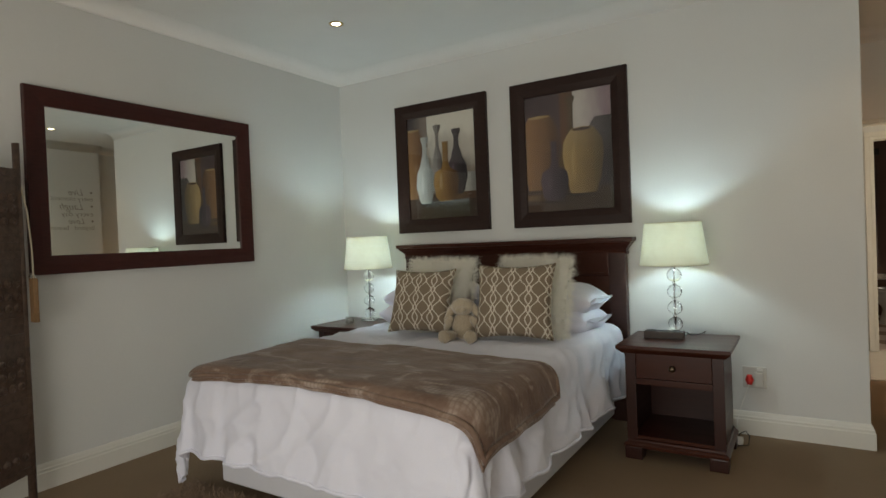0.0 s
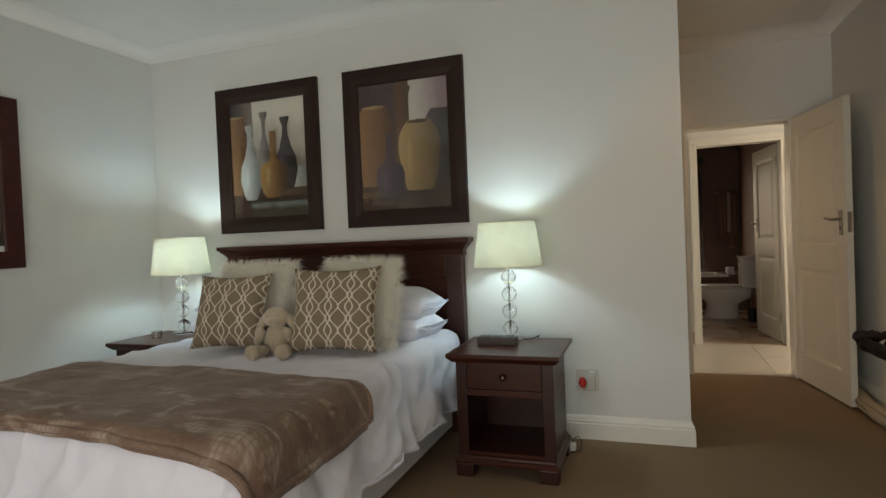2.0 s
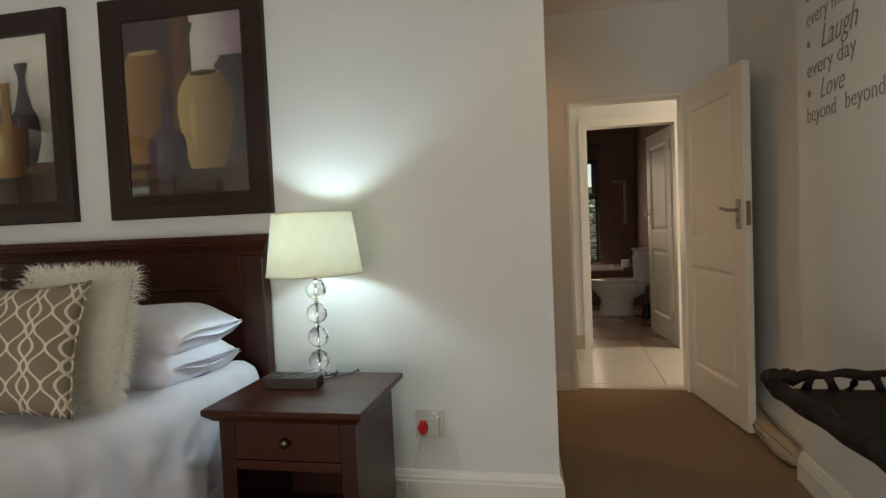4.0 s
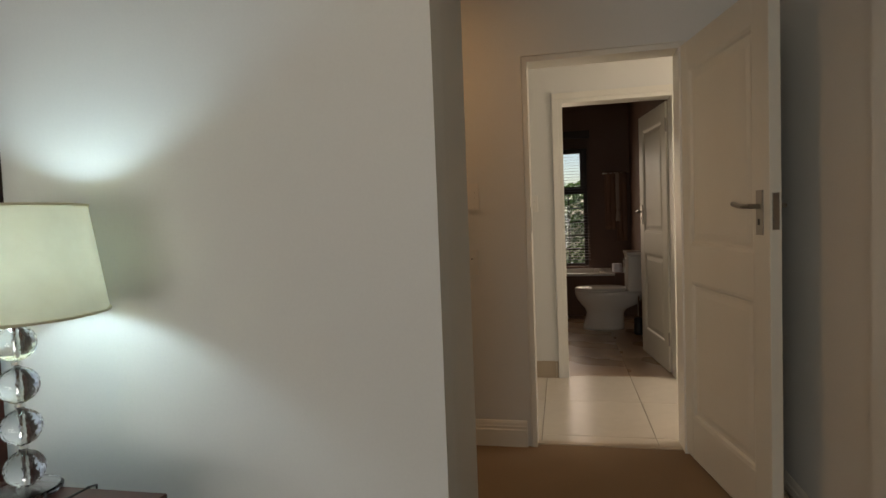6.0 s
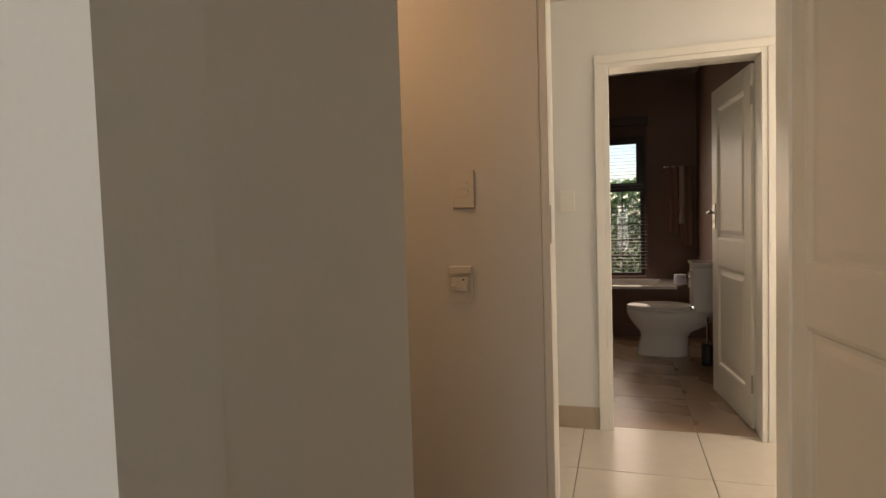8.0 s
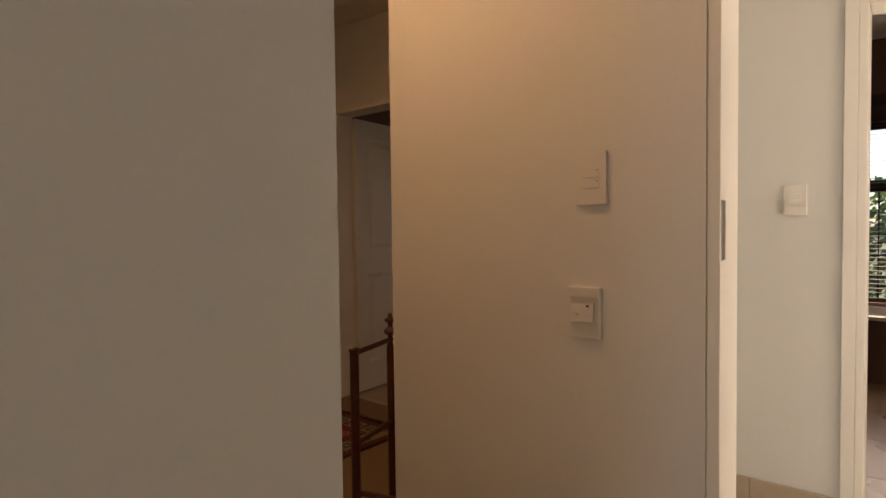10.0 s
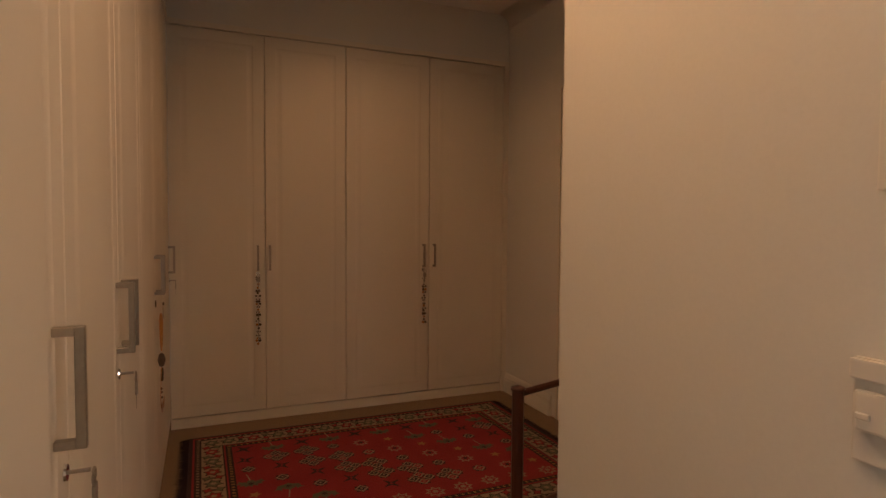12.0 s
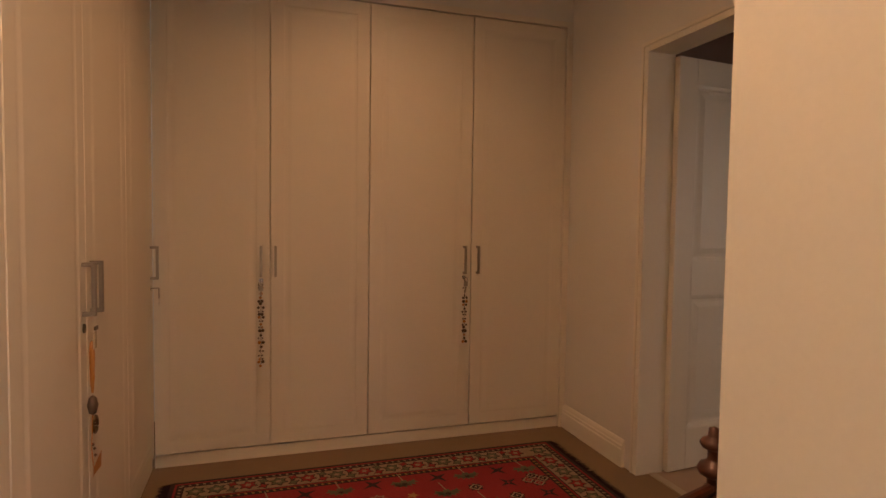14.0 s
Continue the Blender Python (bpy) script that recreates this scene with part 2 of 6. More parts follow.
def wall(name, x0, x1, y0, y1, z0=0.0, z1=2.7, holes=(), along="x", material=None, label="", bevel=0.0):
    """A thick wall; holes are (from, to, low, high) along its length, cut right through."""
    bm = bmesh.new()
    lo, hi = (x0, x1) if along == "x" else (y0, y1)
    cuts = sorted({lo, hi, *[h[0] for h in holes], *[h[1] for h in holes]})
    zs = sorted({z0, z1, *[h[2] for h in holes], *[h[3] for h in holes]})
    for a, b in zip(cuts, cuts[1:]):
        for c, d in zip(zs, zs[1:]):
            if any(h[0] <= a and b <= h[1] and h[2] <= c and d <= h[3] for h in holes):
                continue
            if along == "x":
                box(a, b, y0, y1, c, d, bm=bm)
            else:
                box(x0, x1, a, b, c, d, bm=bm)
    bmesh.ops.remove_doubles(bm, verts=bm.verts[:], dist=1e-5)
    seen = {}
    for f in bm.faces:
        seen.setdefault(tuple(round(c, 4) for c in f.calc_center_median()), []).append(f)
    bmesh.ops.delete(bm, geom=[f for fs in seen.values() if len(fs) > 1 for f in fs], context="FACES")
    ob = part(name, bm, material or WALL)
    return tagged(ob, label or "plain off-white painted plaster wall", "wall", kind="structure")


# ---- the large structure ----
H = 2.70
CX, CY = 0.985, 4.0       # corner of the headboard wall
SWY = 5.677               # face of the wall with the switches
LX, RX, BY = -2.72, 2.045, -1.7
NY, PY = 6.94, 6.99        # far walls of dressing room and passage
WX, LY = -2.432, 4.725     # fronts of the wardrobe row and the linen row

carpet = box(-3.3, 2.3, BY - 0.15, 5.725, -0.1, 0.0)
box(-3.3, 0.2, 5.725, 7.02, -0.1, 0.0, bm=carpet)
floor = tagged(part("floor", carpet, CARPET), "beige cut-pile carpet", "floor", kind="structure")
wall("wall_west", LX - 0.2, LX, BY, CY + 0.12, along="y", label="off-white painted wall with the large mirror")
wall("wall_headboard", LX - 0.2, CX, CY, CY + 0.12, label="off-white painted wall behind the bed")
NIBX, NIBY = 0.938, 4.735  # far corner of the wall end, a little out of square
nib = bmesh.new()
lower, upper = ([nib.verts.new((x, y, z)) for x, y in ((0.90, CY + 0.12), (CX, CY + 0.12), (NIBX, NIBY), (0.90, NIBY))] for z in (0.0, H))
nib.faces.new(lower[::-1])
nib.faces.new(upper)
for k in range(4):
    nib.faces.new((lower[k], lower[(k + 1) % 4], upper[(k + 1) % 4], upper[k]))
tagged(part("wall_nib", nib, WALL), "off-white painted wall end beside the built-in cupboards", "wall", kind="structure")
wall("wall_east", RX, RX + 0.2, BY, 4.353, along="y", label="off-white painted wall with grey lettering")
wall("wall_recess", RX + 0.09, RX + 0.29, 4.353, SWY, along="y", label="off-white painted wall behind the open door")
wall("wall_south", LX - 0.2, RX + 0.2, BY - 0.2, BY, holes=((-2.05, 1.65, 0.0, 2.08),), label="off-white painted wall with a wide glazed opening")
wall("wall_switches", 0.079, RX + 0.29, SWY, SWY + 0.13, holes=((1.085, 1.866, 0.0, 2.018),), label="off-white painted wall with two light switches")
wall("wall_dressing_end", 0.079, 0.22, SWY + 0.13, NY, along="y")
wall("wall_dressing_west", -3.3, -3.15, 4.12, NY, along="y")
wall("wall_dressing_north", -3.3, 0.22, NY, NY + 0.12, holes=((-1.757, -0.95, 0.0, 2.045),), label="off-white painted wall with a doorway")
wall("wall_passage", 0.22, 3.8, PY, PY + 0.12, holes=((1.262, 2.068, 0.0, 2.045),), label="cream painted passage wall with a doorway")
wall("wall_passage_south", RX + 0.29, 3.8, SWY, SWY + 0.13)
wall("wall_passage_end", 3.6, 3.8, SWY + 0.13, PY, holes=((5.95, 6.95, 0.6, 2.4),), along="y", label="cream painted end wall, out of view, with an added window")
wall("wall_bulkhead", -3.15, WX + 0.005, 4.165, NY, z0=2.374, along="y", label="off-white bulkhead above the built-in cupboards")
wall("wall_bulkhead_south", WX + 0.005, 0.90, 4.165, LY + 0.002, z0=2.374, label="off-white bulkhead above the built-in cupboards")
wall("wall_bathroom_east", 2.13, 2.28, PY + 0.12, 10.38, along="y", material=DARKWALL, label="dark brown painted bathroom wall")
wall("wall_bathroom_west", -2.2, -2.05, NY + 0.12, 10.38, along="y", material=DARKWALL, label="dark brown painted bathroom wall")
wall("wall_bathroom_north", -2.2, 2.28, 10.38, 10.58, holes=((0.55, 1.60, 0.53, 2.06),), material=DARKWALL, label="dark brown painted wall with a window", z1=2.75)
# unseen wall, added to dim the daylight on door_3; its gap leaks some
wall("wall_added_partition", -0.60, -0.50, NY + 0.143, 10.38, along="y", z1=2.75, holes=((8.3, 9.5, 0.0, 2.1),), label="plain painted partition added to keep window light off the ajar door")
wall("wall_bathroom_lining", -2.05, 0.22, NY + 0.122, NY + 0.142, holes=((-1.757, -0.95, 0.0, 2.045),), material=DARKWALL, label="dark brown painted bathroom wall")
wall("wall_bathroom_lining_east", 0.22, 2.13, PY + 0.122, PY + 0.14, holes=((1.262, 2.068, 0.0, 2.045),), material=DARKWALL, label="dark brown painted bathroom wall")
tagged(part("ceiling", box(-3.3, 3.8, BY - 0.2, PY + 0.09, H, H + 0.12), CEIL), "flat white painted ceiling", "ceiling", kind="structure")
tagged(part("ceiling_bathroom", box(-2.2, 2.28, NY + 0.121, 10.58, 2.75, 2.87), CEIL), "flat white painted bathroom ceiling", "ceiling", kind="structure")
subfloor = tagged(part("floor_tiled", box(-2.2, 3.8, 7.021, 10.58, -0.1, -0.006), GROUT), "cream porcelain tiles with thin grey joints", "floor", kind="structure")
subfloor2 = tagged(part("floor_passage", box(0.2, 3.8, 5.726, 7.02, -0.1, -0.006), GROUT), "cream porcelain tiles with thin grey joints", "floor", kind="structure")

# coved cornices
COVE = [(0, H - 0.092)] + [(0.090 - 0.088 * math.cos(a * math.pi / 16), H - 0.090 + 0.088 * math.sin(a * math.pi / 16)) for a in range(9)] + [(0.092, H - 0.001), (0, H - 0.001)]


def cornice(path):
    return tagged(part("cornice", sweep(COVE, path), CEIL, smooth=True), "white coved plaster cornice", "cornice", kind="structure")


cornice([(RX, 4.353), (RX, BY), (LX, BY), (LX, CY), (CX, CY), (NIBX, NIBY)][::-1])
cornice([(RX, 4.353), (RX + 0.09, 4.353), (RX + 0.09, SWY), (0.079, SWY), (0.079, NY), (WX, NY)])

# skirtings
SKIRT = [(0, 0), (0.020, 0), (0.020, 0.088), (0.016, 0.094), (0.016, 0.106), (0.012, 0.112), (0.009, 0.124), (0.004, 0.134), (0, 0.136)]


def skirting(path):
    return tagged(part("skirting", sweep(SKIRT, path), TRIM), "cream moulded timber skirting", "skirting", kind="structure")


skirting([(NIBX, NIBY), (CX, CY), (LX, CY), (LX, BY)])
skirting([(LX, BY), (-2.06, BY)])
skirting([(1.66, BY), (RX, BY), (RX, 4.353), (RX + 0.09, 4.353), (RX + 0.09, SWY), (1.89, SWY)])
skirting([(1.062, SWY), (0.079, SWY), (0.079, NY), (-0.93, NY)])
skirting([(-1.83, NY), (WX, NY)])


def tile_skirt(x0, x1, y):
    s = thing("tile_skirting", "beige porcelain tile skirting", "skirting", kind="structure")
    x = x0
    while x < x1 - 0.01:
        e = min(x + 0.3, x1)
        part("tile", box(x + 0.001, e - 0.001, y - 0.012, y, 0.0, 0.125, 0.002, 1), TILESK, s)
        x = e


TILESK = mat("beige_skirting_tile", (0.42, 0.35, 0.26), 0.3, grain=0.1, scale=20, blotch=0.1)
tile_skirt(0.30, 1.216, PY - 0.002)
tile_skirt(2.114, 3.6, PY - 0.002)

# door frames


def door_frame(name, x0, x1, y0, y1, top, width=0.045, proud=0.012, label="cream painted door frame"):
    s = thing(name, label, "door frame", kind="structure")
    w = 0.028
    part("jamb", box(x0, x0 + w, y0 - proud, y1 + proud, 0, top, 0.003), TRIM, s)
    part("jamb", box(x1 - w, x1, y0 - proud, y1 + proud, 0, top, 0.003), TRIM, s)
    part("head", box(x0 + w, x1 - w, y0 - proud, y1 + proud, top - w, top - 0.0005, 0.003), TRIM, s)
    for yy in (y0 - proud - 0.004, y1 + 0.004):
        part("architrave", box(x0 - width, x0 - 0.001, yy, yy + proud, 0, top, 0.003), TRIM, s)
        part("architrave", box(x1 + 0.001, x1 + width, yy, yy + proud, 0, top, 0.003), TRIM, s)
        part("architrave", box(x0 - width, x1 + width, yy, yy + proud, top + 0.0002, top + width, 0.003), TRIM, s)
    return s


bed_frame = door_frame("door_frame", 1.085, 1.866, SWY, SWY + 0.13, 2.018, width=0.004)
part("strike_plate", box(1.111, 1.115, SWY - 0.006, SWY + 0.024, 1.122, 1.256, 0.001), STEEL, bed_frame, "brushed steel strike plate")
door_frame("door_frame", 1.262, 2.068, PY, PY + 0.14, 2.045)
door_frame("door_frame", -1.757, -0.95, NY, NY + 0.142, 2.045, width=0.018, proud=0.006)
tagged(part("threshold", box(-1.728, -0.979, 7.005, 7.045, -0.02, 0.006, 0.003), TILESK), "pale threshold strip between carpet and bathroom tiles", "threshold", kind="structure")
tagged(part("threshold", box(1.113, 1.838, 5.705, 5.745, -0.02, 0.006, 0.003), TILESK), "pale threshold strip between carpet and tiles", "threshold", kind="structure")


def lever(parent, x, y, z, side):
    """Lever handle on a long plate; side is +1 or -1 along local y."""
    s = side
    h = part("door_handle", box(x - 0.022, x + 0.022, min(y, y + s * 0.006), max(y, y + s * 0.006), z - 0.104, z + 0.058, 0.002), STEEL, parent, "brushed nickel lever handle on a long plate")
    part("lever", tube([(x, y, z), (x, y + s * 0.045, z), (x - 0.02, y + s * 0.052, z), (x - 0.06, y + s * 0.052, z + 0.004), (x - 0.105, y + s * 0.050, z + 0.012)], 0.009, 10), STEEL, h)
    part("keyhole", box(x - 0.005, x + 0.005, min(y + s * 0.006, y + s * 0.008), max(y + s * 0.006, y + s * 0.008), z - 0.068, z - 0.046), BLACK, h)


def panel_door(name, w, h, m, label, handle=True, thick=0.042):
    """Two-panel painted door; hinge edge at local x = 0, leaf along +x."""
    d = thing(name, label, "door", m, kind="structure")
    st, zr = 0.115, (0.0, 0.20, 0.86, 1.03, h - 0.125, h)
    bm = box(0, st, -thick / 2, thick / 2, 0.0, h, 0.002, 1)
    part("stile", bm, DOORP, d)
    part("stile", box(w - st, w, -thick / 2, thick / 2, 0.0, h, 0.002, 1), DOORP, d)
    for a, b in ((zr[0], zr[1]), (zr[2], zr[3]), (zr[4], zr[5])):
        part("rail", box(st + 0.0005, w - st - 0.0005, -thick / 2 + 0.0004, thick / 2 - 0.0004, a, b, 0.001, 1), DOORP, d)
    for a, b in ((zr[1], zr[2]), (zr[3], zr[4])):
        bm = bmesh.new()
        for sgn in (-1, 1):
            # sloped moulding, then a raised field
            loops = []
            for ins, dep in ((0.0, thick / 2 - 0.001), (0.012, thick / 2 - 0.004), (0.020, thick / 2 - 0.013), (0.034, thick / 2 - 0.013), (0.060, thick / 2 - 0.007)):
                x0, x1, z0, z1 = st + ins, w - st - ins, a + ins, b - ins
                loops.append([bm.verts.new((x, sgn * dep, z)) for x, z in ((x0, z0), (x1, z0), (x1, z1), (x0, z1))])
            for p, q in zip(loops, loops[1:]):
                for i in range(4):
                    bm.faces.new((p[i], p[(i + 1) % 4], q[(i + 1) % 4], q[i]))
            bm.faces.new(loops[-1])
        bmesh.ops.recalc_face_normals(bm, faces=bm.faces[:])
        part("panel", bm, DOORP, d)
    if handle:
        lever(d, w - 0.062, -thick / 2, 1.203, -1)
        lever(d, w - 0.062, thick / 2, 1.203, 1)
        part("lock_plate", box(w - 0.0005, w + 0.002, -0.012, 0.012, 1.118, 1.248, 0.0005, 1), STEEL, d, "brushed steel lock faceplate")
    for z in (0.2, h - 0.22):
        part("hinge", tube([(-0.006, thick / 2, z), (-0.006, thick / 2, z + 0.1)], 0.006, 8), STEEL, d)
    return d


panel_door("door_1", 0.825, 1.985, pose(1.862, 5.705, 0.012, 0, 0, -80.3), "cream painted two-panel door standing open into the bedroom")
panel_door("door_2", 0.75, 2.0, pose(2.045, 7.155, 0.008, 0, 0, 97), "cream painted two-panel door standing open into the bathroom")
panel_door("door_3", 0.76, 2.0, pose(-1.724, 7.092, 0.008, 0, 0, 96), "cream painted two-panel door standing ajar", handle=False)

# ---- built-in cupboards ----


def foil_door(name, w, h, parent, m, handle_at, label=""):
    """Routed foil cupboard door, front toward local -y, left bottom corner at 0."""
    bm = bmesh.new()
    loops = []
    for ins, dep in ((0.0, 0.018), (0.0, 0.002), (0.002, 0.0), (0.062, 0.0), (0.067, 0.0016), (0.073, 0.0024), (0.082, 0.0024), (0.094, 0.0008), (0.100, 0.0)):
        loops.append([bm.verts.new((x, dep, z)) for x, z in ((ins, ins), (w - ins, ins), (w - ins, h - ins), (ins, h - ins))])
    bm.faces.new(loops[0])
    for p, q in zip(loops, loops[1:]):
        for i in range(4):
            bm.faces.new((p[i], p[(i + 1) % 4], q[(i + 1) % 4], q[i]))
    bm.faces.new(loops[-1])
    bmesh.ops.recalc_face_normals(bm, faces=bm.faces[:])
    d = part(name, bm, CUPB, parent, label)
    d.matrix_basis = m
    if handle_at is None:
        return d
    hx = handle_at
    z0, z1 = 0.857, 1.012
    hb = box(hx - 0.006, hx + 0.006, -0.036, -0.024, z0, z1, 0.001, 1)
    box(hx - 0.006, hx + 0.006, -0.0245, 0.0, z0, z0 + 0.012, 0.001, 1, bm=hb)
    box(hx - 0.006, hx + 0.006, -0.0245, 0.0, z1 - 0.012, z1, 0.001, 1, bm=hb)
    part("handle", hb, STEEL, d, "brushed nickel square bar handle")
    return d


def key_in_lock(p, label="small steel key hanging in a cupboard lock"):
    """Key in a lock, sticking out along local -y at 0."""
    k = thing("key", label, "key", p)
    part("lock", lathe([(0, 0.004), (0.011, 0.004), (0.012, 0.001), (0.012, 0)], 16, m=pose(0, 0, 0, 90)), CHROME, k)
    part("shank", tube([(0, 0, 0), (0, -0.030, 0)], 0.003, 8), STEEL, k)
    ring = tube([(0.010 * math.cos(a), -0.034, -0.010 + 0.012 * math.sin(a)) for a in [i * math.pi / 8 for i in range(17)]], 0.0018, 6)
    part("key_bow", ring, STEEL, k)
    part("tag", box(-0.011, 0.011, -0.0355, -0.0335, -0.048, -0.020, 0.003), STEEL, k)
    part("blade", box(-0.003, 0.003, -0.035, -0.034, -0.080, -0.048), STEEL, k)
    return k


def bead_string(p, length, label):
    """Hanging charm of small dark beads and metal loops."""
    random.seed(int(length * 1000))
    k = thing("key_charm", label, "key charm", p, group="key charms on the cupboards")
    part("cord", tube([(0, -0.012, 0), (0, -0.010, -length)], 0.0012, 5), DARKB, k)
    z = -0.03
    while z > -length:
        r = random.uniform(0.004, 0.0095)
        for dx in (-1, 1) if random.random() < 0.6 else (0,):
            b = lathe([(0, -r), (r * 0.7, -r * 0.7), (r, 0), (r * 0.7, r * 0.7), (0, r)], 8, m=pose(dx * 0.009 + random.uniform(-0.003, 0.003), -0.012, z))
            part("bead", b, random.choice((DARKB, DARKB, BRASSD, AMBER)), k, smooth=True)
        z -= random.uniform(0.012, 0.024)
    return k


def cupboard_run(name, origin, joints, handles, depth, label):
    """A row of tall doors on a plinth; the run starts at origin, its length along local x, front toward -y."""
    for i, (a, b) in enumerate(zip(joints, joints[1:])):
        c = thing(name, label, "cupboard", origin, group=name + " units", kind="")
        part("carcass", box(a, b, 0.030, depth, 0.0, 2.355, 0.001, 1), CUPB, c)
        part("plinth", box(a, b, 0.010, 0.0295, 0.0, 0.060), CUPB, c)
        w = b - a - 0.005
        foil_door("door", w, 2.268, c, pose(a + 0.0025, 0, 0.068), handles[i] - a - 0.0025 if handles[i] is not None else None)
    n = thing(name + "_trim", "cream painted cover strip round the cupboards", "trim", origin, kind="structure")
    part("strip", box(joints[0], joints[-1], -0.010, 0.012, 2.341, 2.373, 0.003), CUPB, n)
    return n


# the wardrobe row: doors along y
west = Matrix.Translation((WX, 0, 0)) @ pose(0, 0, 0, 0, 0, 90)
cupboard_run("wardrobe", west, [LY, 5.258, 5.757, 6.332, 6.902], [5.213, 5.283, 6.290, 6.367], 0.60, "cream tall built-in wardrobe unit with a routed door")
# the linen row along the back of the headboard wall, facing +y
south = Matrix.Translation((0, LY, 0)) @ pose(0, 0, 0, 0, 0, 180)
cupboard_run("linen_cupboard", south, [-0.899, -0.295, 0.247, 0.796, 1.345, 1.88, 2.430], [-0.375, 0.205, 0.289, 1.305, 1.384, 2.362], 0.545, "cream tall built-in linen cupboard with a routed door")
tagged(part("filler", box(WX - 0.02, WX + 0.01, 6.903, NY - 0.001, 0.0, 2.373, 0.002), CUPB), "cream filler strip beside the wardrobe", "trim", kind="structure")
for x, z in ((0.334, 0.88), (-0.205, 0.88)):
    key_in_lock(Matrix.Translation((x, LY + 0.002, z)) @ pose(0, 0, 0, 0, 0, 180))
for y, L in ((5.213, 0.44), (6.290, 0.37)):
    key_in_lock(Matrix.Translation((WX + 0.002, y, 0.905)) @ pose(0, 0, 0, 0, 0, 90), "small key in a wardrobe lock")
    bead_string(Matrix.Translation((WX + 0.010, y, 0.915)) @ pose(0, 0, 0, 0, 0, 90), L, "dark beaded charm hanging from a wardrobe key")
key_in_lock(Matrix.Translation((-2.362, LY + 0.002, 0.885)) @ pose(0, 0, 0, 0, 0, 180))

# long tassel charm on the linen cupboard
ch = thing("tassel_charm", "amber tassel charm with bead and ring on a key", "key charm", Matrix.Translation((-1.305, LY + 0.002, 0.89)) @ pose(0, 0, 0, 0, 0, 180) @ Matrix.Diagonal((1.1, 1.0, 1.18, 1)))
part("lock", lathe([(0, 0.004), (0.011, 0.004), (0.012, 0)], 16, m=pose(0, 0, 0, 90)), BRASSD, ch)
part("key", box(-0.004, 0.022, -0.032, -0.026, -0.006, 0.004, 0.002), BRASSD, ch)
part("ribbon", box(-0.012, 0.014, -0.030, -0.026, -0.05, -0.008, 0.002), CREAMF, ch)
part("tassel", lathe([(0, -0.03), (0.005, -0.035), (0.008, -0.06), (0.006, -0.13), (0.003, -0.16), (0, -0.16)], 10, m=pose(0, -0.02, 0)), AMBER, ch)
part("dark_bead", lathe([(0, -0.165), (0.010, -0.172), (0.015, -0.19), (0.010, -0.21), (0, -0.215)], 12, m=pose(0, -0.02, 0)), DARKB, ch, smooth=True)
part("ring", tube([(0.022 + 0.017 * math.cos(a), -0.02, -0.245 + 0.019 * math.sin(a)) for a in [i * math.pi / 10 for i in range(21)]], 0.005, 8), BRASSD, ch)
part("cord", tube([(0.0, -0.02, -0.2), (0.002, -0.015, -0.30), (0.02, -0.015, -0.36)], 0.0015, 5), AMBER, ch)
for dx, dz in ((0.004, -0.29), (0.018, -0.305), (0.026, -0.325)):
    part("bead", lathe([(0, -0.005), (0.005, 0), (0, 0.005)], 8, m=pose(dx, -0.018, dz)), DARKB, ch)
wing = bmesh.new()
for s in (-1, 1):
    v = [wing.verts.new(p) for p in ((0.018, -0.016, -0.352), (0.018 + s * 0.040, -0.026, -0.322), (0.018 + s * 0.042, -0.024, -0.366), (0.018, -0.016, -0.372))]
    wing.faces.new(v)
bmesh.ops.solidify(wing, geom=wing.faces[:], thickness=0.002)
part("butterfly", wing, AMBER, ch)

# ---- switches ----


def switch_plate(x, z0, z1, w, y, label, kind="rocker"):
    s = thing("light_switch", label, "light switch", pose(x, y, 0))
    part("plate", box(0, w, -0.010, 0.0, z0, z1, 0.003), PLASTW, s)
    h = z1 - z0
    if kind == "rocker":
        for i in range(2):
            a = z0 + h * (0.30 + 0.21 * i)
            part("rocker", box(w * 0.22, w * 0.78, -0.0118, -0.0095, a + 0.001, a + h * 0.20, 0.0008, 1), PLASTW, s)
            part("pip", box(w * 0.70, w * 0.745, -0.0121, -0.0112, a + h * 0.135, a + h * 0.147), BLACK, s)
    elif kind == "socket":
        part("upper_lip", box(0.0, w, -0.020, -0.0095, z1 - h * 0.20, z1 - 0.001, 0.003), PLASTW, s)
        part("adaptor", box(w * 0.10, w * 0.82, -0.022, -0.0095, z0 + h * 0.32, z0 + h * 0.70, 0.004), PLASTW, s)
        part("slider", box(w * 0.14, w * 0.34, -0.026, -0.0215, z0 + h * 0.44, z0 + h * 0.50, 0.001, 1), PLASTW, s)
        part("indicator", box(w * 0.62, w * 0.70, -0.0235, -0.0215, z0 + h * 0.62, z0 + h * 0.66), BLACK, s)
    return s


switch_plate(0.764, 1.256, 1.391, 0.083, SWY, "white two-lever light switch on the passage wall")
switch_plate(0.745, 0.912, 1.046, 0.086, SWY, "white dimmer switch box with a slider", "socket")
switch_plate(1.018, 1.238, 1.360, 0.080, PY, "white light switch on the far passage wall")

# ---- mirror and pictures ----


